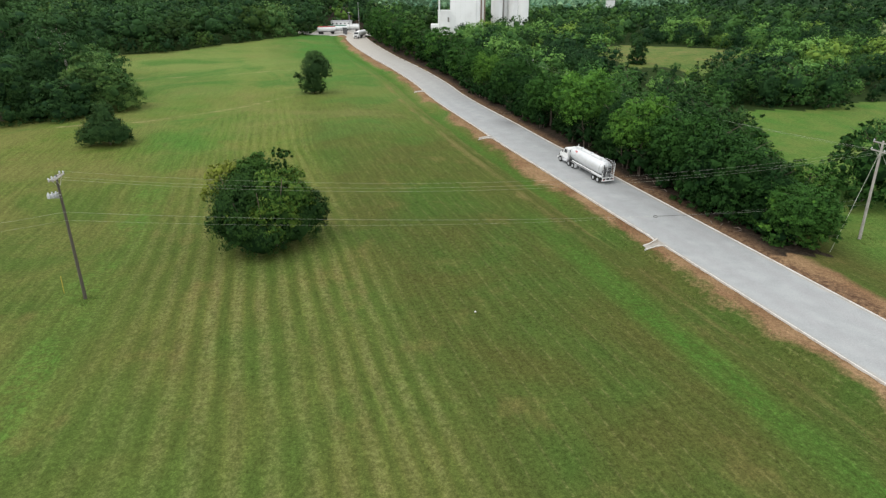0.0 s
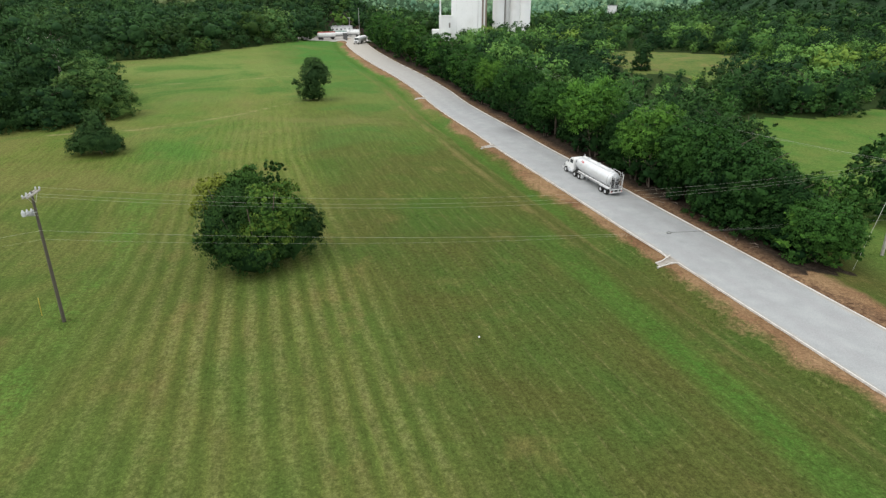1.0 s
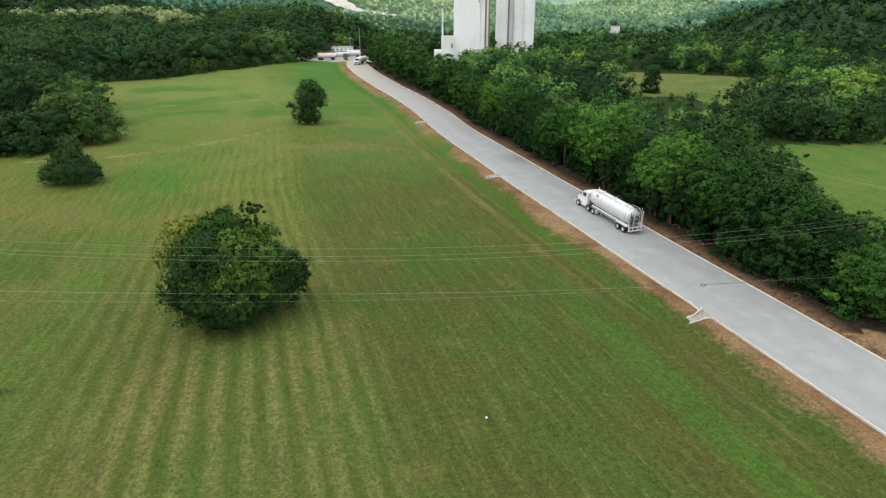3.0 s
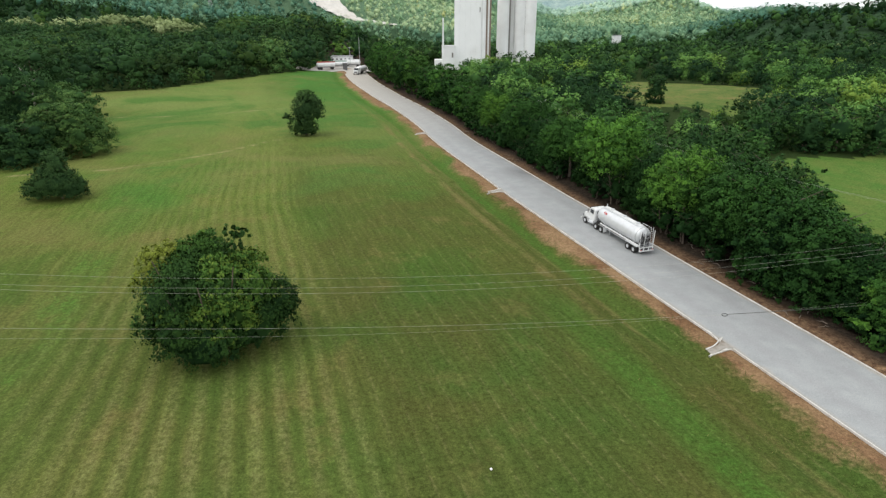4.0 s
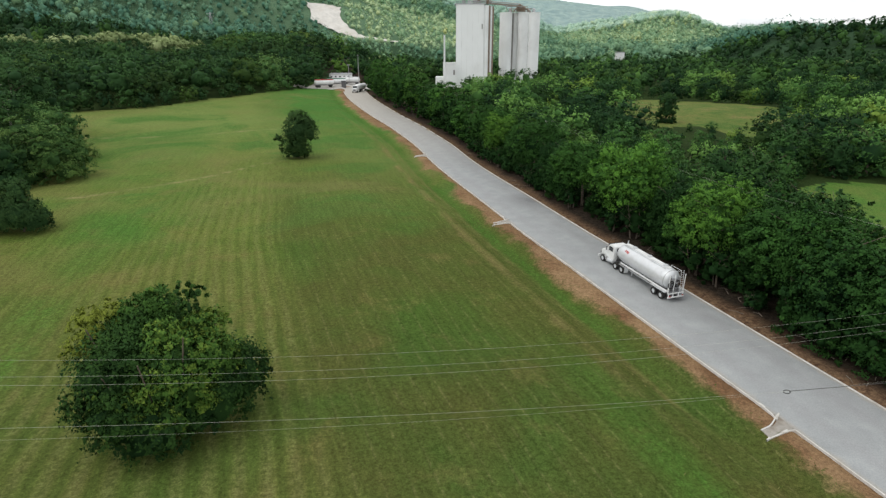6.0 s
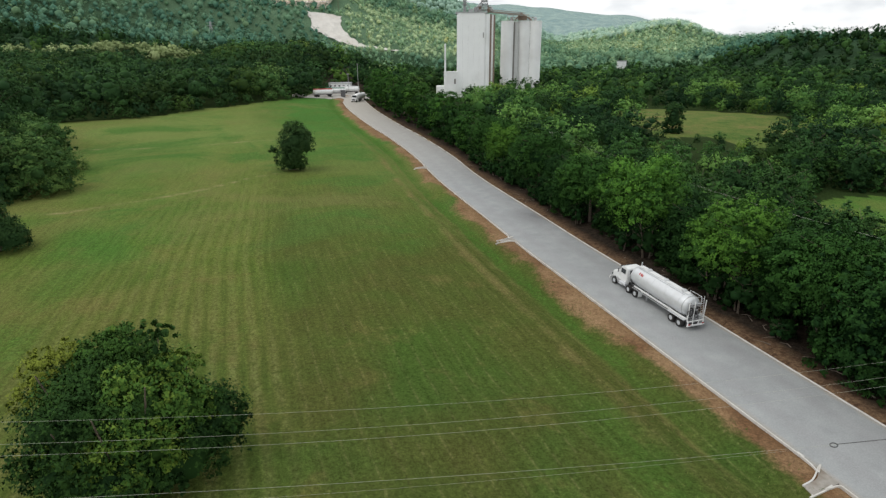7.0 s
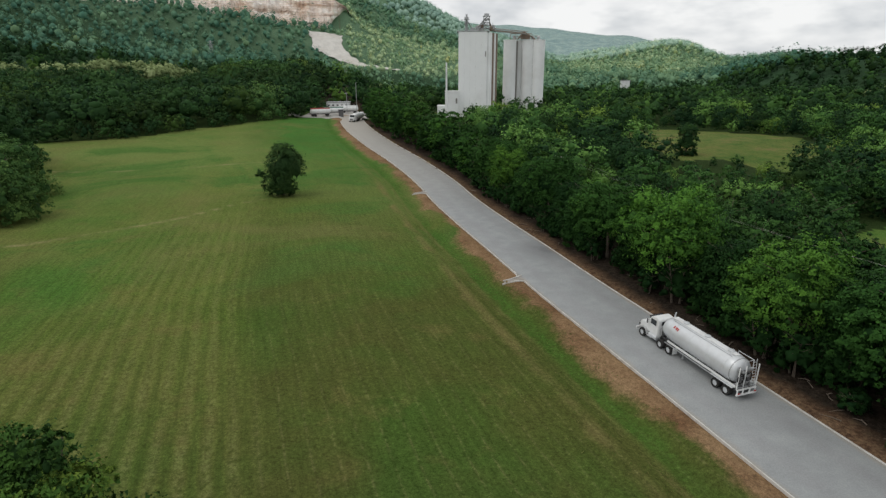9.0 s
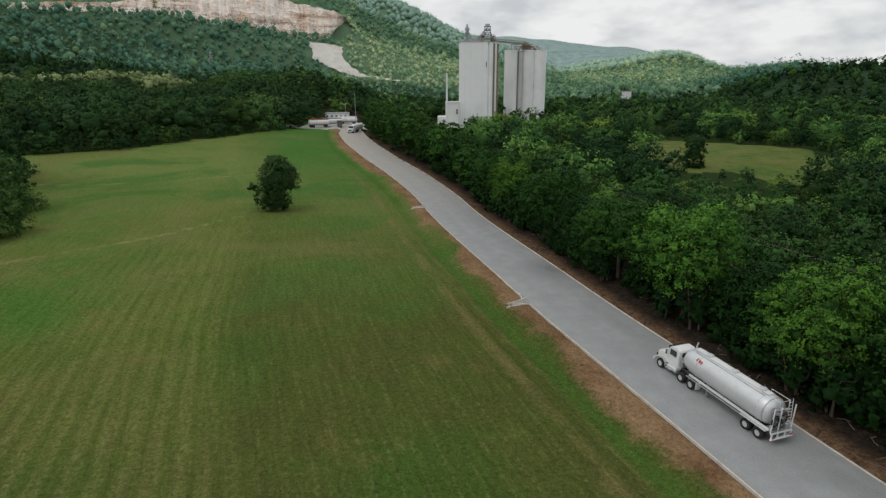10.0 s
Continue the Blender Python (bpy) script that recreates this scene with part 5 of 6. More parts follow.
        box(bm, x * 0.78, 14.5, 1.08, 0.3, 0.16, 0.24, 0.05)
        part("headlight", bm, GLASS, ob)
        bm = bmesh.new()
        box(bm, x * 1.095, 12.1, 2.4, 0.03, 0.86, 0.62, 0.012)
        part("side_window", bm, GLASS, cab)
        bm = bmesh.new()
        box(bm, x * 1.3, 12.85, 2.25, 0.1, 0.16, 0.5, 0.03)
        tube(bm, (x * 1.02, 12.85, 2.4), (x * 1.3, 12.85, 2.4), 0.02)
        part("mirror", bm, CHASSIS, cab)
        bm = bmesh.new()
        lathe(bm, [(0.2, 0), (0.31, 0.03), (0.31, 1.25), (0.2, 1.28)], Matrix.Translation((x * 0.88, 11.35, 0.72)) @ Matrix.Rotation(radians(-90), 4, "X"), 20)
        part("fuel_tank", bm, ALUMINIUM, ob, smooth=True)
        bm = bmesh.new()
        box(bm, x * 1.06, 12.45, 0.52, 0.3, 0.8, 0.06, 0.02)
        box(bm, x * 1.02, 12.45, 0.8, 0.26, 0.8, 0.06, 0.02)
        part("step", bm, ALUMINIUM, ob)
        bm = bmesh.new()
        box(bm, x * 0.98, 11.22, 1.06, 0.62, 0.06, 0.3, 0.02)
        part("quarter_fender", bm, WHITE, ob)
    bm = bmesh.new()
    box(bm, 0, 11.325, 2.45, 1.3, 0.03, 0.44, 0.012)
    part("rear_window", bm, GLASS, cab)
    bm = bmesh.new()
    box(bm, 0, 12.94, 2.42, 1.75, 0.03, 0.72, 0.012, Matrix.Rotation(radians(-22), 4, "X"))
    part("windscreen", bm, GLASS, cab)
    bm = bmesh.new()
    box(bm, 0, 14.66, 0.55, 2.3, 0.16, 0.34, 0.07)
    part("front_bumper", bm, WHITE, ob)
    bm = bmesh.new()
    tube(bm, (0.86, 11.18, 1.0), (0.86, 11.18, 3.3), 0.09, sides=14)
    tube(bm, (0.86, 11.18, 3.3), (0.86, 11.1, 3.72), 0.07, sides=14)
    part("exhaust_stack", bm, ALUMINIUM, ob, smooth=True)
    bm = bmesh.new()
    box(bm, -0.45, 11.1, 1.6, 0.7, 0.3, 0.75, 0.06)
    part("blower", bm, STEEL, ob)
    a, b = spot(86.2, 1.4), spot(100.2, 1.4)
    d = b - a
    ob.matrix_world = Matrix.Translation(Vector(a) + Vector((0, 0, 0.06))) @ Matrix.Rotation(math.atan2(-d[0], d[1]), 4, "Z") @ Matrix.Rotation(math.atan2(d[2], np.hypot(d[0], d[1])), 4, "X") @ Matrix.Scale(0.95, 4)
    return tagged(ob, "white tractor unit pulling a silver dry-bulk tank trailer", "tanker truck")


make_tanker_truck()


# ---------------------------------------------------------------- power line
def wire(name, pts, radius, mat, label, group="wires"):
    cu = bpy.data.curves.new(name, "CURVE")
    cu.dimensions = "3D"
    cu.bevel_depth = radius
    cu.bevel_resolution = 1
    sp = cu.splines.new("POLY")
    sp.points.add(len(pts) - 1)
    for p, at in zip(sp.points, pts):
        p.co = (*at, 1)
    cu.materials.append(mat)
    ob = new(name, cu)
    me = bpy.data.meshes.new_from_object(ob.evaluated_get(bpy.context.evaluated_depsgraph_get()))
    bpy.data.objects.remove(ob)
    return tagged(new(name, me), label, "wire", group)


def hung(a, b, sag, n=40):
    t = np.linspace(0, 1, n)[:, None]
    p = np.array(a) * (1 - t) + np.array(b) * t
    p[:, 2] -= (4 * sag * t * (1 - t))[:, 0]
    return p


def pole_parts(ob, foot, top, r0, r1, mat):
    f, t = Vector(foot), Vector(top)
    n = (t - f).length
    bm = bmesh.new()
    lathe(bm, [(r0 * (1 + 0.03 * math.sin(k * 2.3)) + (r1 - r0) * k / 8, n * k / 8) for k in range(9)], Matrix.Translation(f) @ (t - f).to_track_quat("Z", "Y").to_matrix().to_4x4(), 12)
    part("pole", bm, mat, ob, smooth=True)


def crossarm(ob, at, way, reach, mat):
    """A wooden arm with braces and insulators."""
    at, way = Vector(at), Vector(way).normalized()
    bm = bmesh.new()
    turn = way.to_track_quat("X", "Z").to_matrix().to_4x4()
    box(bm, *at, reach * 2, 0.12, 0.14, 0.015, turn)
    for s in (-1, 1):
        tube(bm, at + way * s * reach * 0.55, at + Vector((0, 0, -0.8)), 0.02)
    arm = part("crossarm", bm, mat, ob)
    for s in (-0.95, -0.4, 0.95):
        bm = bmesh.new()
        lathe(bm, [(0.03, 0.05), (0.03, 0.12), (0.09, 0.14), (0.09, 0.19), (0.05, 0.21), (0.08, 0.24), (0.04, 0.3)], Matrix.Translation(at + way * s * reach), 10)
        part("insulator", bm, CERAMIC, arm)


LINE = Vector((92.2, 18.6, 0)).normalized()
ACROSS = Vector((-LINE.y, LINE.x, 0))


def make_power_line():
    z = float(land(-37.7, 51.1))
    foot, top = Vector((-37.7, 51.1, z - 0.6)), Vector((-37.05, 50.9, 11.6))
    ob = empty("power_pole")
    pole_parts(ob, foot, top, 0.17, 0.11, WOOD_POLE)
    for d in (-0.16, 0.16):
        crossarm(ob, top + LINE * d + Vector((0, 0, -0.25)), ACROSS, 1.35, PALE_POLE)
    for k in range(3):
        bm = bmesh.new()
        at = top + ACROSS * (-0.75 + 0.5 * k) - LINE * (0.75 - 0.12 * k) + Vector((0, 0, -2.1 - 0.1 * k))
        lathe(bm, [(0.09, 0), (0.16, 0.05), (0.16, 0.42), (0.07, 0.48), (0.1, 0.52), (0.05, 0.62)], Matrix.Translation(at), 12)
        tube(bm, at + Vector((0, 0, 0.2)), top + Vector((0, 0, -1.95)), 0.03)
        part("switch_gear", bm, CERAMIC, ob)
    bm = bmesh.new()
    box(bm, *(top + Vector((0, 0, -1.9)) - LINE * 0.4), 0.09, 1.9, 0.1, 0.01, LINE.to_track_quat("X", "Z").to_matrix().to_4x4())
    box(bm, *(top + Vector((0, 0, -2.25)) - LINE * 0.5), 1.0, 0.1, 0.1, 0.01, LINE.to_track_quat("X", "Z").to_matrix().to_4x4())
    part("bracket", bm, STEEL, ob)
    tagged(ob, "leaning weathered wooden power pole with crossarms and switches", "power pole")
    zr = float(land(55, 69.6))
    rfoot, rtop = Vector((55.2, 69.6, zr - 0.6)), Vector((54.4, 69.5, 10.3))
    ob = empty("power_pole")
    pole_parts(ob, rfoot, rtop, 0.2, 0.13, PALE_POLE)
    crossarm(ob, rtop + Vector((0, 0, -0.3)), ACROSS, 1.35, PALE_POLE)
    crossarm(ob, rtop + Vector((0, 0, -1.35)), ACROSS, 1.35, PALE_POLE)
    for end in ((47.6, 63.8), (60.5, 66.0)):
        bm = bmesh.new()
        tube(bm, rtop + Vector((0, 0, -1.2)), (*end, float(land(*end))), 0.02)
        part("guy_wire", bm, WIRE, ob)
    tagged(ob, "pale grey wooden power pole with guy wires", "power pole")
    # the far pole among the trees
    wfoot, wtop = Vector((22.7, 165, float(land(22.7, 165)) - 0.5)), Vector((22.7, 165, 11.2))
    ob = empty("power_pole")
    pole_parts(ob, wfoot, wtop, 0.19, 0.12, PALE_POLE)
    crossarm(ob, wtop + Vector((0, 0, -0.25)), Vector((0.95, 0.3, 0)), 1.4, PALE_POLE)
    tagged(ob, "wooden power pole standing among the roadside trees", "power pole")
    for off, up, sag in ((1.3, -1.5, 2.55), (-0.55, -1.15, 2.65), (-1.3, -1.05, 2.85)):
        a, b = top + ACROSS * off, rtop + ACROSS * off + Vector((0, 0, up))
        wire("power_wire", hung(a, b, sag), 0.0042, WIRE, "thin pale power wire strung across the meadow")
        wire("power_wire", hung(b, wtop + Vector((off * 0.95, off * 0.3, 0)), 2.0), 0.005, WIRE, "thin pale power wire over the trees")
        wire("power_wire", hung(b, b + LINE * 70 + Vector((0, 0, -1)), 2.0), 0.0055, WIRE, "thin pale power wire leading past the pasture")
    for drop, fall, sag, r in ((3.65, 4.6, 1.4, 0.0055), (4.5, 3.0, 1.75, 0.0035)):
        a, b = top + ACROSS * -0.25 + Vector((0, 0, -drop)), rtop + ACROSS * -0.25 + Vector((0, 0, -drop - fall))
        wire("telephone_cable", hung(a, b, sag), r, WIRE, "grey telephone cable slung low across the road")
        c = a - LINE * 60 + Vector((0, 0, -1.5))
        wire("telephone_cable", hung(a, c, 1.6), r, WIRE, "grey telephone cable leading off over the meadow")
    # slack loop of cable where it crosses the road
    a, b = top + ACROSS * -0.25 + Vector((0, 0, -3.65)), rtop + ACROSS * -0.25 + Vector((0, 0, -8.25))
    mid = Vector(hung(a, b, 1.4, 101)[68])
    loop = [mid + LINE * (0.27 * math.cos(u)) + ACROSS * (0.15 * math.sin(u)) + Vector((0, 0, 0.05 * math.sin(u) - 0.04)) for u in np.linspace(0, 2 * math.pi, 25)]
    wire("cable_loop", loop, 0.035, CABLE, "black slack loop hanging on the telephone cable")
    wire("cable_sleeve", hung(a, b, 1.4, 401)[273:319], 0.022, CABLE, "black sleeve on the telephone cable beside its loop")


make_power_line()


# ---------------------------------------------------------------- the mill: silos, stack and annex
def lattice(bm, x, y, z, w, h, r=0.12, bays=4):
    """An open steel tower of legs and braces."""
    for k in range(bays):
        z0, z1 = z + h * k / bays, z + h * (k + 1) / bays
        c = [(x + sx * w / 2, y + sy * w / 2) for sx, sy in ((-1, -1), (1, -1), (1, 1), (-1, 1))]
        for j in range(4):
            p, q = c[j], c[(j + 1) % 4]
            tube(bm, (*p, z0), (*p, z1), r, sides=5)
            tube(bm, (*p, z1), (*q, z1), r * 0.8, sides=5)
            tube(bm, (*p, z0), (*q, z1), r * 0.6, sides=5)


def make_mill():
    base = float(land(12, 366)) - 1.0
    top = 50.2 - base
    ob = empty("silo_tower", Matrix.Translation((0, 0, base)))
    for k in range(5):
        bm = bmesh.new()
        x = 2.0 + 2.98 * k
        box(bm, x + 1.42, 366.0, top / 2, 2.95, 13.0, top, 0.03)
        part("wall_panel", bm, SILO_CONCRETE, ob)
    bm = bmesh.new()
    box(bm, 9.2, 366.5, top / 2 - 0.3, 14.2, 13.0, top - 0.6)
    part("core", bm, SILO_DARK, ob)
    for k in range(4):
        bm = bmesh.new()
        lathe(bm, [(1.5, 0), (1.5, top - 0.4)], Matrix.Translation((18.0 + 1.15 * k, 361.4 + 2.9 * k, 0)), 22)
        part("silo_cell", bm, SILO_CONCRETE if k % 2 == 0 else RUST, ob, "concrete cell streaked with rust" if k % 2 else "", smooth=True)
    bm = bmesh.new()
    box(bm, 9.4, 366, top + 0.25, 16.4, 13.4, 0.5, 0.08)
    part("parapet", bm, STEEL, ob)
    bm = bmesh.new()
    for x in np.arange(2, 17.6, 1.7):
        tube(bm, (x, 359.6, top + 0.4), (x, 359.6, top + 1.6), 0.06, sides=5)
    for z in (0.9, 1.6):
        tube(bm, (2, 359.6, top + z), (17.4, 359.6, top + z), 0.06, sides=5)
    part("roof_rail", bm, STEEL, ob)
    bm = bmesh.new()
    lattice(bm, 6.0, 362, top, 1.5, 6.2, 0.14, 4)
    box(bm, 6.0, 362, top + 6.6, 2.2, 2.0, 1.2, 0.1)
    box(bm, 6.0, 362, top + 3.0, 0.9, 0.9, 6, 0.05)
    part("elevator_head", bm, STEEL, ob)
    bm = bmesh.new()
    box(bm, 6.0, 362, top + 7.9, 1.0, 1.0, 1.4, 0.05)
    for z in (4.2, 6.0):
        box(bm, 6.2, 362, top + z, 2.8, 2.4, 0.12, 0.02)
    tube(bm, (6.4, 362, top + 5.4), (9.4, 362, top + 1.4), 0.22)
    part("elevator_platform", bm, STEEL, ob)
    bm = bmesh.new()
    lattice(bm, 16.4, 362, top, 3.0, 7.6, 0.15, 5)
    box(bm, 16.4, 362, top + 8.2, 2.4, 2.0, 1.3, 0.1)
    for z in (1.9, 3.8, 5.7, 7.6):
        box(bm, 16.4, 362, top + z, 3.7, 3.4, 0.14, 0.02)
    part("elevator_tower", bm, STEEL, ob)
    for k, (x0, z0, x1, z1) in enumerate(((15.6, 6.4, 11.0, 1.6), (17.2, 6.8, 19.6, 1.0), (16.0, 4.6, 8.6, 1.2), (17.6, 4.0, 20.6, 0.6), (16.6, 7.2, 13.0, 3.0))):
        bm = bmesh.new()
        tube(bm, (x0, 361.6 + 0.3 * k, top + z0), (x1, 361.6 + 0.5 * k, top + z1), 0.24, sides=10)
        part("spout", bm, RUST if k % 2 else STEEL, ob, smooth=True)
    for x, y, w, h in ((18.6, 361, 1.7, 2.2), (19.8, 363.5, 1.6, 3.2), (14.2, 364, 1.9, 3.4), (12.9, 361.5, 1.2, 1.9), (20.8, 366, 1.4, 2.4)):
        bm = bmesh.new()
        lathe(bm, [(w * 0.3, 0), (w * 0.5, h * 0.35), (w * 0.5, h * 0.9), (w * 0.2, h)], Matrix.Translation((x, y, top + 0.3)), 14)
        tube(bm, (x, y, top + h), (x, y, top + h + 1.2), 0.12)
        part("dust_collector", bm, RUST if w > 1.65 else STEEL, ob, smooth=True)
    bm = bmesh.new()
    box(bm, 14.0, 360.4, top + 2.9, 5.4, 0.12, 0.12, 0.02)
    for x in np.arange(11.4, 16.8, 0.9):
        tube(bm, (x, 360.4, top + 0.4), (x, 360.4, top + 2.9), 0.06, sides=5)
    part("pipe_rack", bm, RUST, ob)
    for x, w, h in ((9.2, 2.2, 1.6), (12.2, 2.6, 2.6), (14.4, 1.6, 1.4)):
        bm = bmesh.new()
        box(bm, x, 363, top + 0.5 + h / 2, w, 2.2, h, 0.1)
        part("roof_hut", bm, STEEL, ob)
    bm = bmesh.new()
    box(bm, 16.0, 359.45, top - 11, 0.5, 0.12, 2.6)
    part("vent_slot", bm, SILO_DARK, ob)
    tagged(ob, "tall pale concrete mill tower with rusty roof machinery", "silo")
    # the round silos
    tall = 47.2 - base
    ob = empty("silo_group", Matrix.Translation((0, 0, base)))
    for x, y, r in ((31.0, 386.0, 3.6), (36.6, 390.5, 3.4), (41.3, 386.6, 3.5), (47.0, 386.2, 3.7)):
        bm = bmesh.new()
        lathe(bm, [(r, 0), (r, tall), (r + 0.12, tall), (r + 0.12, tall + 0.4), (r - 0.5, tall + 0.4)], Matrix.Translation((x, y, 0)), 32)
        part("silo_cell", bm, SILO_CONCRETE, ob, smooth=True)
    # dark boxes stand in for the shade in the gaps between cells
    for x, y in ((34.9, 386.2), (38.6, 386.6), (44.2, 385.2)):
        bm = bmesh.new()
        box(bm, x, y, tall / 2, 1.0, 2.0, tall, 0.05)
        part("joint", bm, SILO_DARK, ob)
    bm = bmesh.new()
    for x in np.arange(31, 44, 3.0):
        tube(bm, (x, 385, tall + 0.4), (x, 385, tall + 3.6), 0.14, sides=6)
    tube(bm, (31, 385, tall + 3.6), (43, 385, tall + 3.6), 0.16, sides=6)
    tube(bm, (38.5, 385, tall + 4.6), (45, 385, tall + 0.6), 0.35, sides=8)
    tube(bm, (38.5, 385, tall + 4.6), (35, 385, tall + 0.6), 0.35, sides=8)
    box(bm, 39.5, 386, tall + 2.0, 5.0, 3.0, 2.4, 0.1)
    for x in np.arange(32, 46, 2.0):
        tube(bm, (x, 383.6, tall + 0.4), (x + 1.0, 383.6, tall + 2.3), 0.1, sides=5)
        tube(bm, (x + 1.0, 383.6, tall + 2.3), (x + 2.0, 383.6, tall + 0.4), 0.1, sides=5)
    tube(bm, (32, 383.6, tall + 2.3), (46, 383.6, tall + 2.3), 0.12, sides=6)
    part("roof_frame", bm, RUST, ob)
    for x, y in ((33.4, 387), (44.0, 388), (47.0, 386.4)):
        bm = bmesh.new()
        lathe(bm, [(0.6, 0), (0.8, 0.8), (0.8, 1.7), (0.3, 2.3)], Matrix.Translation((x, y, tall + 0.4)), 12)
        part("roof_vent", bm, STEEL, ob, smooth=True)
    tagged(ob, "cluster of round pale concrete silos with rusty roof frame", "silo")
    bm = bmesh.new()
    a, b = Vector((18.5, 364, 50.0 + 0.8)), Vector((40, 385, 47.2 + 3.4))
    ob = empty("conveyor_bridge")
    for s in (-0.7, 0.7):
        for z in (0, 1.3):
            tube(bm, a + Vector((s, -s, z)), b + Vector((s, -s, z)), 0.13, sides=6)
    for k in range(14):
        p, q = a.lerp(b, k / 14), a.lerp(b, (k + 1) / 14)
        tube(bm, p + Vector((-0.7, 0.7, 0)), q + Vector((-0.7, 0.7, 1.3)), 0.08, sides=5)
    part("truss", bm, PALE_POLE, ob)
    bm = bmesh.new()
    d = b - a
    box(bm, *((a + b) / 2 + Vector((0, 0, 0.4))), d.length, 1.0, 0.5, 0.05, d.to_track_quat("X", "Z").to_matrix().to_4x4())
    part("belt_casing", bm, RUST, ob)
    tagged(ob, "rusty conveyor bridge between the mill roofs", "conveyor")
    # annex and stack
    ob = empty("annex_building", Matrix.Translation((0, 0, base)))
    bm = bmesh.new()
    box(bm, -1.6, 361, (20.4 - base) / 2, 7.0, 10, 20.4 - base, 0.1)
    part("wall", bm, SILO_CONCRETE, ob)
    bm = bmesh.new()
    box(bm, -1.6, 361, 20.5 - base, 7.4, 10.4, 0.4, 0.05)
    part("roof", bm, SILO_CONCRETE, ob)
    bm = bmesh.new()
    box(bm, 0.9, 355.95, 15.6 - base, 0.9, 0.12, 2.6, 0.01)
    part("opening", bm, SILO_DARK, ob)
    bm = bmesh.new()
    box(bm, -7.2, 362, (13.2 - base) / 2, 4.2, 9, 13.2 - base, 0.1)
    part("side_wing", bm, SILO_CONCRETE, ob)
    tagged(ob, "low pale annex building beside the mill tower", "building")
    bm = bmesh.new()
    lathe(bm, [(0.75, 0), (0.7, 4), (0.5, 8), (0.42, 34.6 - base), (0.48, 34.8 - base)], Matrix.Translation((-4.3, 352, base)), 18)
    ob = part("chimney_stack", bm, SILO_CONCRETE, smooth=True)
    tagged(ob, "slender pale chimney stack beside the mill", "chimney")


make_mill()


# ---------------------------------------------------------------- the yard at the road's end
def flat_at(x, y, turn=0.0):
    return Matrix.Translation((x, y, float(land(x, y)) + 0.05)) @ Matrix.Rotation(turn, 4, "Z")


def parked_tanker(name, x, y, turn, length, tank_mat, stripe, label):
    """A tank trailer at rest, lying along its own x axis."""
    ob = empty(name, flat_at(x, y, turn))
    lay = Matrix.Translation((-length / 2, 0, 2.3)) @ Matrix.Rotation(radians(90), 4, "Y")
    bm = bmesh.new()
    lathe(bm, [(0.5, 0), (0.95, 0.25), (1.15, 0.7), (1.15, length - 0.7), (0.95, length - 0.25), (0.5, length)], lay, 24)
    part("tank", bm, tank_mat, ob, smooth=True)
    bm = bmesh.new()
    box(bm, 0, 0, 3.4, length * 0.94, 1.5, 0.4, 0.08)
    part("walkway", bm, stripe, ob)
    bm = bmesh.new()
    box(bm, 0, 0, 1.1, length * 0.95, 1.1, 0.2, 0.03)
    part("chassis", bm, CHASSIS, ob)
    for wx in (-length * 0.38, -length * 0.27, length * 0.33):
        for wy in (-0.95, 0.95):
            bm = bmesh.new()
            lathe(bm, [(0.28, -0.15), (0.5, -0.13), (0.5, 0.13), (0.28, 0.15)], Matrix.Translation((wx, wy, 0.5)) @ Matrix.Rotation(radians(90), 4, "X"), 18)
            part("wheel", bm, BLACK, ob)
    return tagged(ob, label, "tank trailer", "trailers parked in the yard")


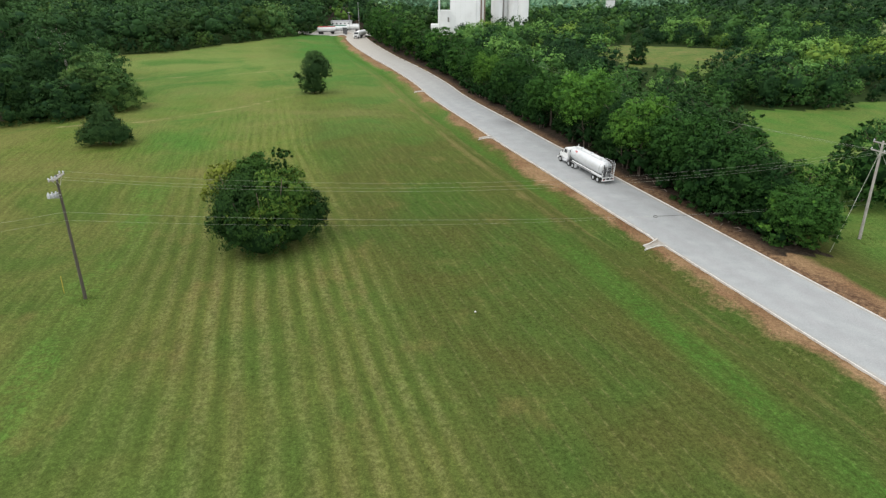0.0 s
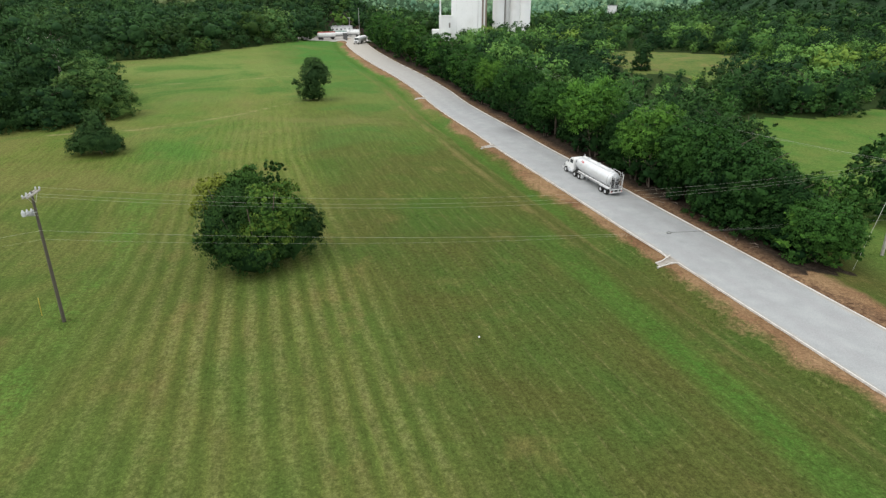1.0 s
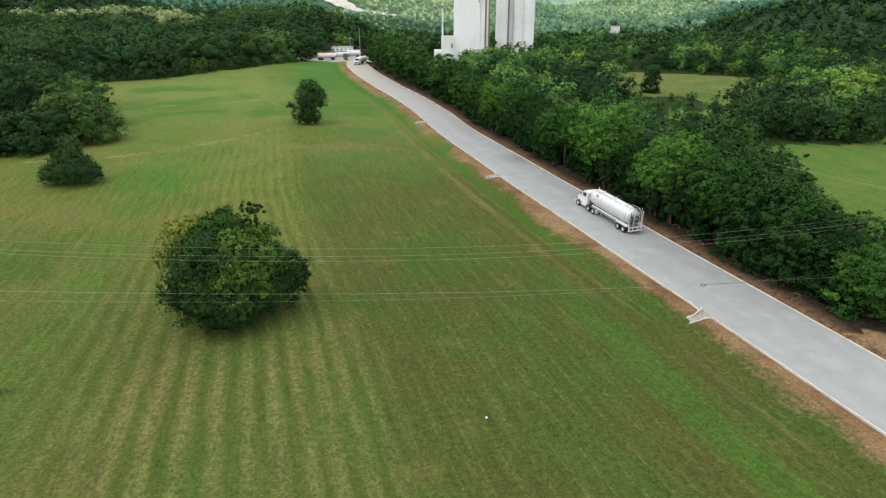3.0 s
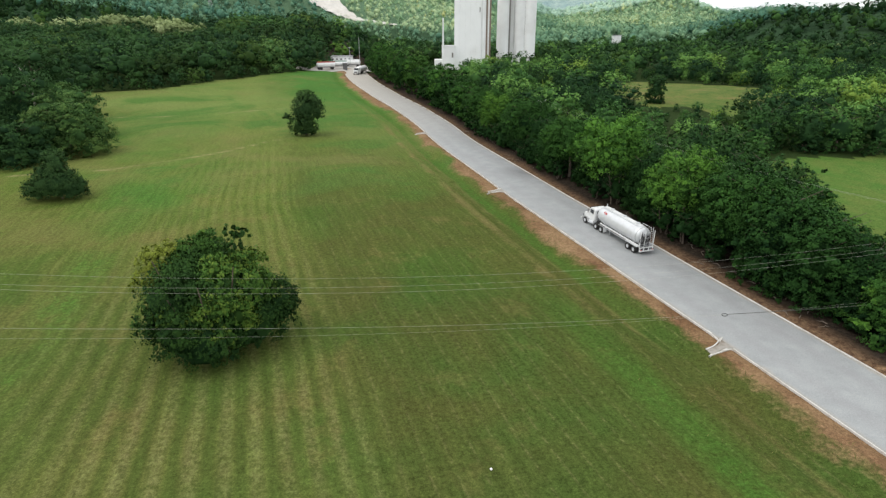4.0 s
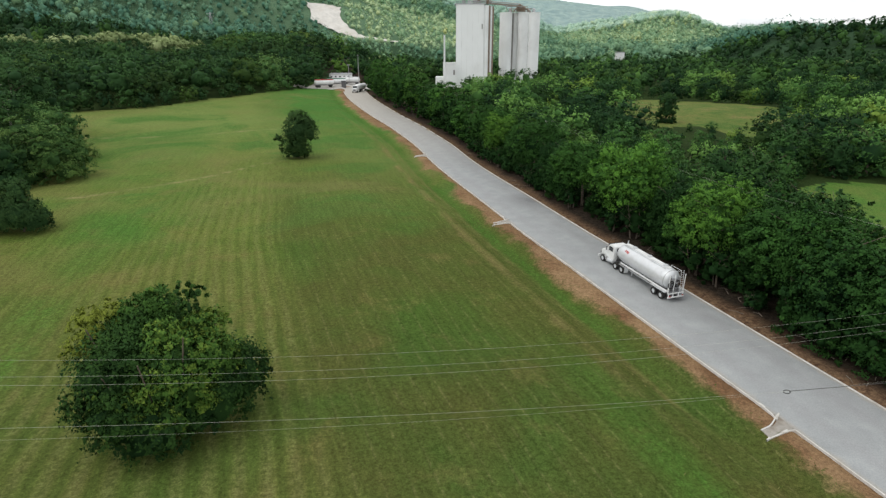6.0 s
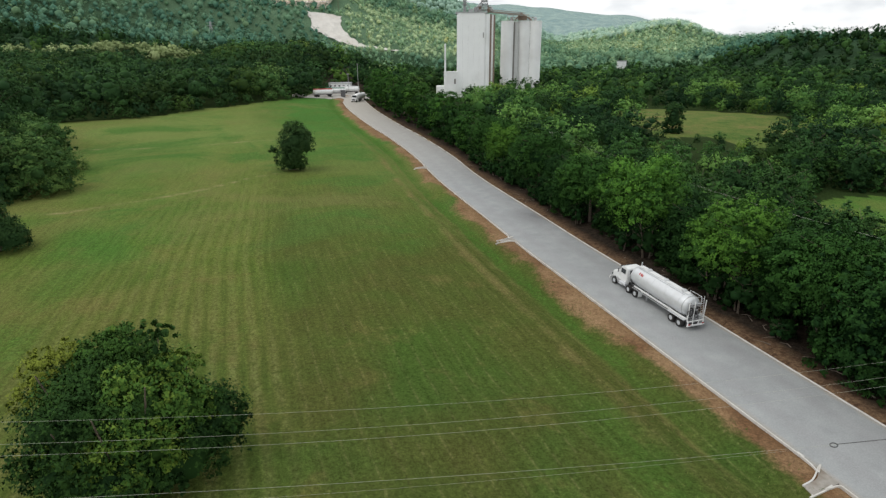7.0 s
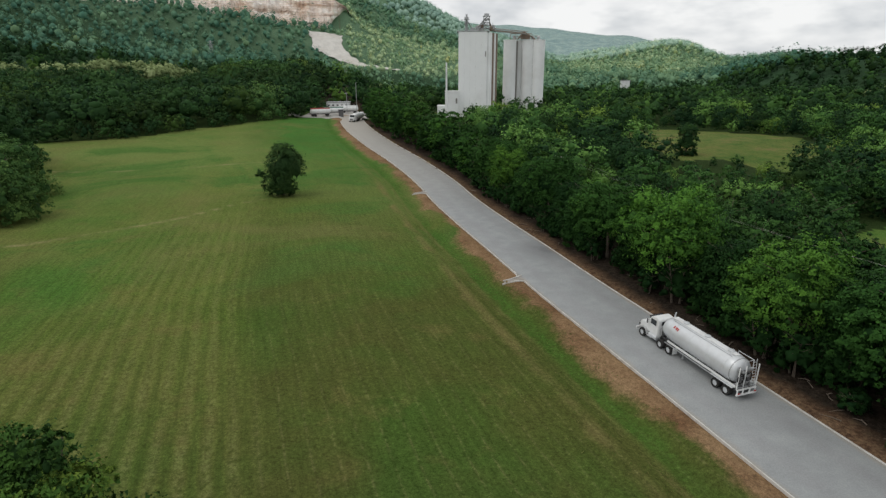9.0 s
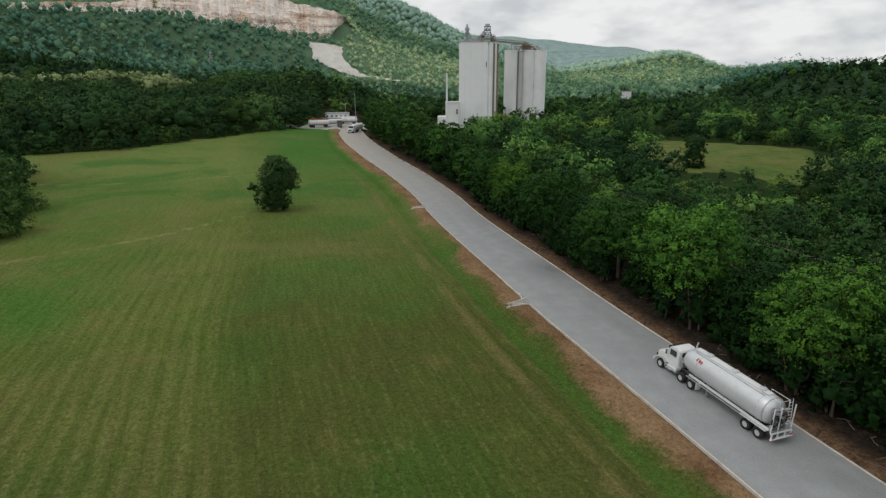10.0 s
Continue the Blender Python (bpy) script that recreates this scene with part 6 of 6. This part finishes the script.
def make_yard():
    xs, ys = np.meshgrid(np.linspace(-67, -34, 24), np.linspace(294, 332, 22), indexing="ij")
    z = land(xs, ys) + 0.06
    me = sheet("yard", np.stack([xs, ys, z], -1).reshape(-1, 3), grid_quads(24, 22)[:, ::-1], GRAVEL, smooth=True)
    tagged(new("yard", me), "pale gravel yard at the end of the road", "yard", kind="structure")
    parked_tanker("tank_trailer", -59.0, 300.5, 0.5, 9.0, WHITE, RED, "white tank trailer with a red top parked in the yard")
    parked_tanker("tank_trailer", -54.2, 305.5, 0.2, 9.0, WHITE, GREEN_PAINT, "white tank trailer with a green top parked in the yard")
    parked_tanker("tank_trailer", -49.5, 317, -0.1, 9.0, WHITE, WHITE, "plain white tank trailer parked in the yard")
    ob = empty("office_building", flat_at(-55.6, 325, 0.02))
    bm = bmesh.new()
    box(bm, 0, 0, 1.8, 10.4, 6, 3.6, 0.06)
    part("wall", bm, WHITE, ob)
    bm = bmesh.new()
    box(bm, 0, 0, 3.75, 10.9, 6.6, 0.35, 0.06)
    part("roof", bm, STEEL, ob)
    for k in range(5):
        bm = bmesh.new()
        box(bm, -4.2 + 2.1 * k, -3.02, 2.4, 0.9, 0.06, 0.6, 0.01)
        part("window", bm, GLASS, ob)
    bm = bmesh.new()
    box(bm, -4.6, -3.02, 1.1, 1.0, 0.06, 2.1, 0.01)
    part("door", bm, CHASSIS, ob)
    tagged(ob, "low white flat-roofed office building in the yard", "building")
    ob = empty("gate_kiosk", flat_at(-50.4, 303.0, 0.1))
    bm = bmesh.new()
    box(bm, 0, 0, 1.5, 2.0, 2.0, 3.0, 0.05)
    part("booth", bm, CHASSIS, ob)
    bm = bmesh.new()
    box(bm, 0, 0, 3.1, 2.5, 2.5, 0.18, 0.04)
    part("roof", bm, CHASSIS, ob)
    tagged(ob, "dark gate kiosk at the yard's entrance", "kiosk")
    # the white lorry that waits at the mouth of the yard
    p = spot(279.0, -0.6)
    ob = empty("lorry", Matrix.Translation(p) @ Matrix.Rotation(radians(-12), 4, "Z"))
    bm = bmesh.new()
    box(bm, 0, 2.2, 1.75, 2.3, 2.0, 2.4, 0.15)
    box(bm, 0, 0.7, 1.2, 2.1, 1.4, 1.2, 0.2)
    part("cab", bm, WHITE, ob)
    bm = bmesh.new()
    box(bm, 0, 1.17, 2.35, 1.9, 0.06, 0.8, 0.02)
    part("windscreen", bm, GLASS, ob)
    bm = bmesh.new()
    lathe(bm, [(0.5, 0), (1.1, 0.5), (1.15, 8.5), (0.6, 9.2)], Matrix.Translation((0, 3.4, 2.35)) @ Matrix.Rotation(radians(-90), 4, "X"), 22)
    part("tank", bm, WHITE, ob, smooth=True)
    bm = bmesh.new()
    box(bm, 0, 6.6, 1.05, 0.9, 12, 0.2, 0.03)
    part("chassis", bm, CHASSIS, ob)
    bm = bmesh.new()
    box(bm, 0, -0.02, 1.15, 1.3, 0.06, 0.6, 0.02)
    part("grille", bm, CHASSIS, ob)
    for wy in (0.9, 4.0, 5.2, 10.6, 11.8):
        for wx in (-0.98, 0.98):
            bm = bmesh.new()
            lathe(bm, [(0.28, -0.17), (0.5, -0.15), (0.5, 0.15), (0.28, 0.17)], Matrix.Translation((wx, wy, 0.5)) @ Matrix.Rotation(radians(90), 4, "Y"), 18)
            part("wheel", bm, BLACK, ob)
    tagged(ob, "white tank lorry facing down the road at the yard", "lorry")
    for x, y, h in ((-42.8, 300, 14.8), (-50.0, 316, 9.0)):
        ob = empty("yard_lamp", flat_at(x, y))
        bm = bmesh.new()
        tube(bm, (0, 0, -0.2), (0, 0, h), 0.14, 0.08, 10)
        part("mast", bm, STEEL, ob)
        bm = bmesh.new()
        box(bm, 0.0, -0.2, h + 0.1, 1.4 if h < 12 else 0.3, 0.5, 0.3, 0.04)
        part("lamp_head", bm, STEEL, ob)
        tagged(ob, "tall thin steel lamp mast in the yard", "lamp post")
    rng = np.random.RandomState(5)
    for x, y in ((-69.5, 298.5), (-71.5, 300.5), (-67.5, 296.5)):
        bm = bmesh.new()
        bmesh.ops.create_icosphere(bm, subdivisions=2, radius=1)
        for v in bm.verts:
            v.co = Vector((v.co.x * 1.8, v.co.y * 1.4, max(v.co.z, -0.2) * 1.3)) * rng.uniform(0.85, 1.12)
        ob = part("rubble_heap", bm, GRAVEL)
        ob.matrix_world = flat_at(x, y)
        tagged(ob, "pale rubble heap at the yard's edge", "rubble", "rubble heaps")


make_yard()


# ---------------------------------------------------------------- quarry, haul slope, far marks
def polar(r, az):
    a = np.radians(az)
    return r * np.sin(a), r * np.cos(a) - 60


def make_quarry():
    az = np.linspace(-32, -8.4, 320)
    levels = np.linspace(0, 1, 44)
    A, L = np.meshgrid(az, levels, indexing="ij")
    low = far_hills(*polar(np.full(az.shape, 868.0), az)) - 4
    high = np.interp(az, [-32, -29, -26, -24, -22, -17.5, -16.5, -14.7, -12, -9.9, -8.9, -8.4], [118, 122, 124, 130, 134, 134, 142, 138, 130, 124, 116, 104])
    low = np.minimum(low, high - 8)
    taper = step(az, -8.3, -11.0)
    low = high - (high - low) * taper
    rng = np.random.RandomState(9)
    r = 860 + 34 * L + 7 * np.floor(L * 4) / 4 * 1.5 - 5 * ((L * 4) % 1) + 5 * waves(A * 14, L * 6, 24, 4) + 3 * waves(A * 40, L * 20, 30, 6) + rng.uniform(-1, 1, A.shape)
    r = r - 6 * np.sin(np.radians((A + 10.4) * 14)) ** 2 + 2.0 * np.abs(waves(A * 90, L * 3, 30, 11)) + rng.uniform(-0.8, 0.8, A.shape)
    r = r + (48 * (1 - L) * (1 - taper)[:, None])
    x, y = polar(r, A)
    z = low[:, None] + (high - low)[:, None] * (L + 0.025 * waves(A * 30, L, 25, 7))
    me = sheet("quarry_face", np.stack([x, y, z], -1).reshape(-1, 3), grid_quads(320, 44), ROCK)
    tagged(new("quarry_face", me), "pale stepped limestone quarry face on the mountain", "cliff", kind="structure")
    rr = np.linspace(716, 824, 60)
    w = np.linspace(-1, 1, 9)
    R, W = np.meshgrid(rr, w, indexing="ij")
    half = 0.8 + 0.45 * step(R, 745, 770)
    x, y = polar(R, chute_az(R) + W * half * (1 + 0.2 * waves(R, W, 30, 3)))
    z = land(x, y) + 1.2 + 0.8 * waves(x, y, 14, 6)
    me = sheet("haul_slope", np.stack([x, y, z], -1).reshape(-1, 3), grid_quads(60, 9), HAUL)
    tagged(new("haul_slope", me), "pale haul slope of broken stone below the quarry", "slope", kind="structure")
    ob = empty("transmission_tower", Matrix.Translation((-241, 640, float(land(-241, 640)))))
    bm = bmesh.new()
    top = 64 - float(land(-241, 640))
    for k in range(5):
        w0, w1 = 2.6 * (1 - k / 5.5), 2.6 * (1 - (k + 1) / 5.5)
        z0, z1 = top * k / 5, top * (k + 1) / 5
        for sx, sy in ((-1, -1), (1, -1), (1, 1), (-1, 1)):
            tube(bm, (sx * w0, sy * w0, z0), (sx * w1, sy * w1, z1), 0.16, sides=5)
        for s in (-1, 1):
            tube(bm, (-w0, s * w0, z0), (w1, s * w1, z1), 0.1, sides=5)
            tube(bm, (w0, s * w0, z0), (-w1, s * w1, z1), 0.1, sides=5)
    for z in (top * 0.78, top * 0.92):
        tube(bm, (-3.6, 0, z), (3.6, 0, z), 0.14, sides=5)
    part("lattice", bm, STEEL, ob)
    tagged(ob, "small steel lattice transmission tower in the far wood", "pylon")
    for x, y, w, h in ((146, 560, 7, 4), ):
        ob = empty("far_shed", flat_at(x, y))
        bm = bmesh.new()
        box(bm, 0, 0, h / 2 + 4, w, 5, h + 8, 0.05)
        part("wall", bm, WHITE, ob)
        bm = bmesh.new()
        box(bm, 0, 0, h + 8.2, w + 0.6, 5.6, 0.5, 0.05)
        part("roof", bm, STEEL, ob)
        tagged(ob, "pale shed half hidden in the far wood", "shed")


make_quarry()


# ---------------------------------------------------------------- small things
DEAD_WOOD = plain("dead_wood", (0.17, 0.14, 0.11), 0.9, scale=2, vary=0.4)


def make_small_things():
    bm = bmesh.new()
    bmesh.ops.create_icosphere(bm, subdivisions=2, radius=0.1)
    for v in bm.verts:
        v.co.z *= 0.4
        v.co += Vector((random.uniform(-1, 1), random.uniform(-1, 1), random.uniform(-1, 1))) * 0.03
    ob = part("litter", bm, LITTER)
    ob.matrix_world = Matrix.Translation((2.93, 48.06, float(land(2.93, 48.06)) + 0.06))
    tagged(ob, "crumpled white litter lying in the grass", "litter")
    bm = bmesh.new()
    tube(bm, (0, 0, -0.2), (0.12, 0.05, 2.0), 0.03, 0.03, 8)
    ob = part("marker_stake", bm, plain("yellow_plastic", (0.5, 0.4, 0.06), 0.5))
    ob.matrix_world = Matrix.Translation((-40.6, 52.2, float(land(-40.6, 52.2))))
    tagged(ob, "thin yellow marker stake beside the power pole", "stake")
    # fallen sticks and roots on the bank under the roadside trees
    rng = np.random.RandomState(12)
    for k in range(44):
        y = rng.uniform(66, 180)
        p = spot(y, ROAD_HALF + rng.uniform(0.9, 4.4))
        bm = bmesh.new()
        a, n = rng.uniform(0, 6.28), rng.uniform(0.5, 1.5)
        d = Vector((math.cos(a), math.sin(a), 0)) * n
        z = float(land(p[0], p[1])) + 0.05
        tube(bm, (0, 0, 0), d * 0.5 + Vector((0, 0, rng.uniform(0.02, 0.25))), 0.05, 0.035, 6)
        tube(bm, d * 0.5 + Vector((0, 0, 0.1)), d + Vector((rng.uniform(-0.3, 0.3), rng.uniform(-0.3, 0.3), 0.03)), 0.035, 0.015, 6)
        ob = part("fallen_branch", bm, DEAD_WOOD)
        ob.matrix_world = Matrix.Translation((p[0], p[1], z))
        tagged(ob, "bleached fallen branch on the bare bank", "branch", "fallen branches")


make_small_things()


def make_verge():
    """Rank grass and weeds between the meadow and the kerb, and round the poles."""
    rng = np.random.RandomState(15)
    n = 5200
    y = rng.uniform(28, 190, n)
    off = -ROAD_HALF - 1.7 - rng.gamma(2.0, 2.0, n)
    slope = (road_x(y + 1) - road_x(y - 1)) / 2
    k = np.sqrt(1 + slope**2)
    x, y = road_x(y) + off / k, y - off * slope / k
    m = 110
    x = np.r_[x, -37.7 + rng.normal(0, 0.8, m), 55.2 + rng.normal(0, 1.2, m)]
    y = np.r_[y, 51.1 + rng.normal(0, 0.8, m), 69.6 + rng.normal(0, 1.2, m)]
    keep = waves(x, y, 9, 21) + rng.normal(0, 0.4, len(x)) > 0.1
    x, y = x[keep], y[keep]
    blades = 4
    x, y = np.repeat(x, blades), np.repeat(y, blades)
    z, n = land(x, y), len(x)
    h, a = rng.uniform(0.06, 0.2, n), rng.uniform(0, 6.28, n)
    w = h * rng.uniform(0.25, 0.5, n)
    lx, ly = rng.normal(0, 0.14, n), rng.normal(0, 0.14, n)
    dx, dy = np.cos(a) * w / 2, np.sin(a) * w / 2
    v = np.stack([np.stack([x - dx + lx, y - dy + ly, z], -1), np.stack([x + dx + lx, y + dy + ly, z], -1), np.stack([x + lx * 2.2, y + ly * 2.2, z + h], -1)], 1)
    tint = np.repeat(np.clip(rng.normal(0.5, 0.3, n), 0, 1), 3)
    me = sheet("verge_grass", v.reshape(-1, 3), [], WEEDS, np.arange(3 * n).reshape(-1, 3), tint=tint)
    tagged(new("verge_grass", me), "rank green and yellowish weeds along the kerb", "weeds", kind="stuff")


WEEDS = leaf("weeds", (0.05, 0.1, 0.02), (0.1, 0.15, 0.032), (0.24, 0.21, 0.09))
make_verge()
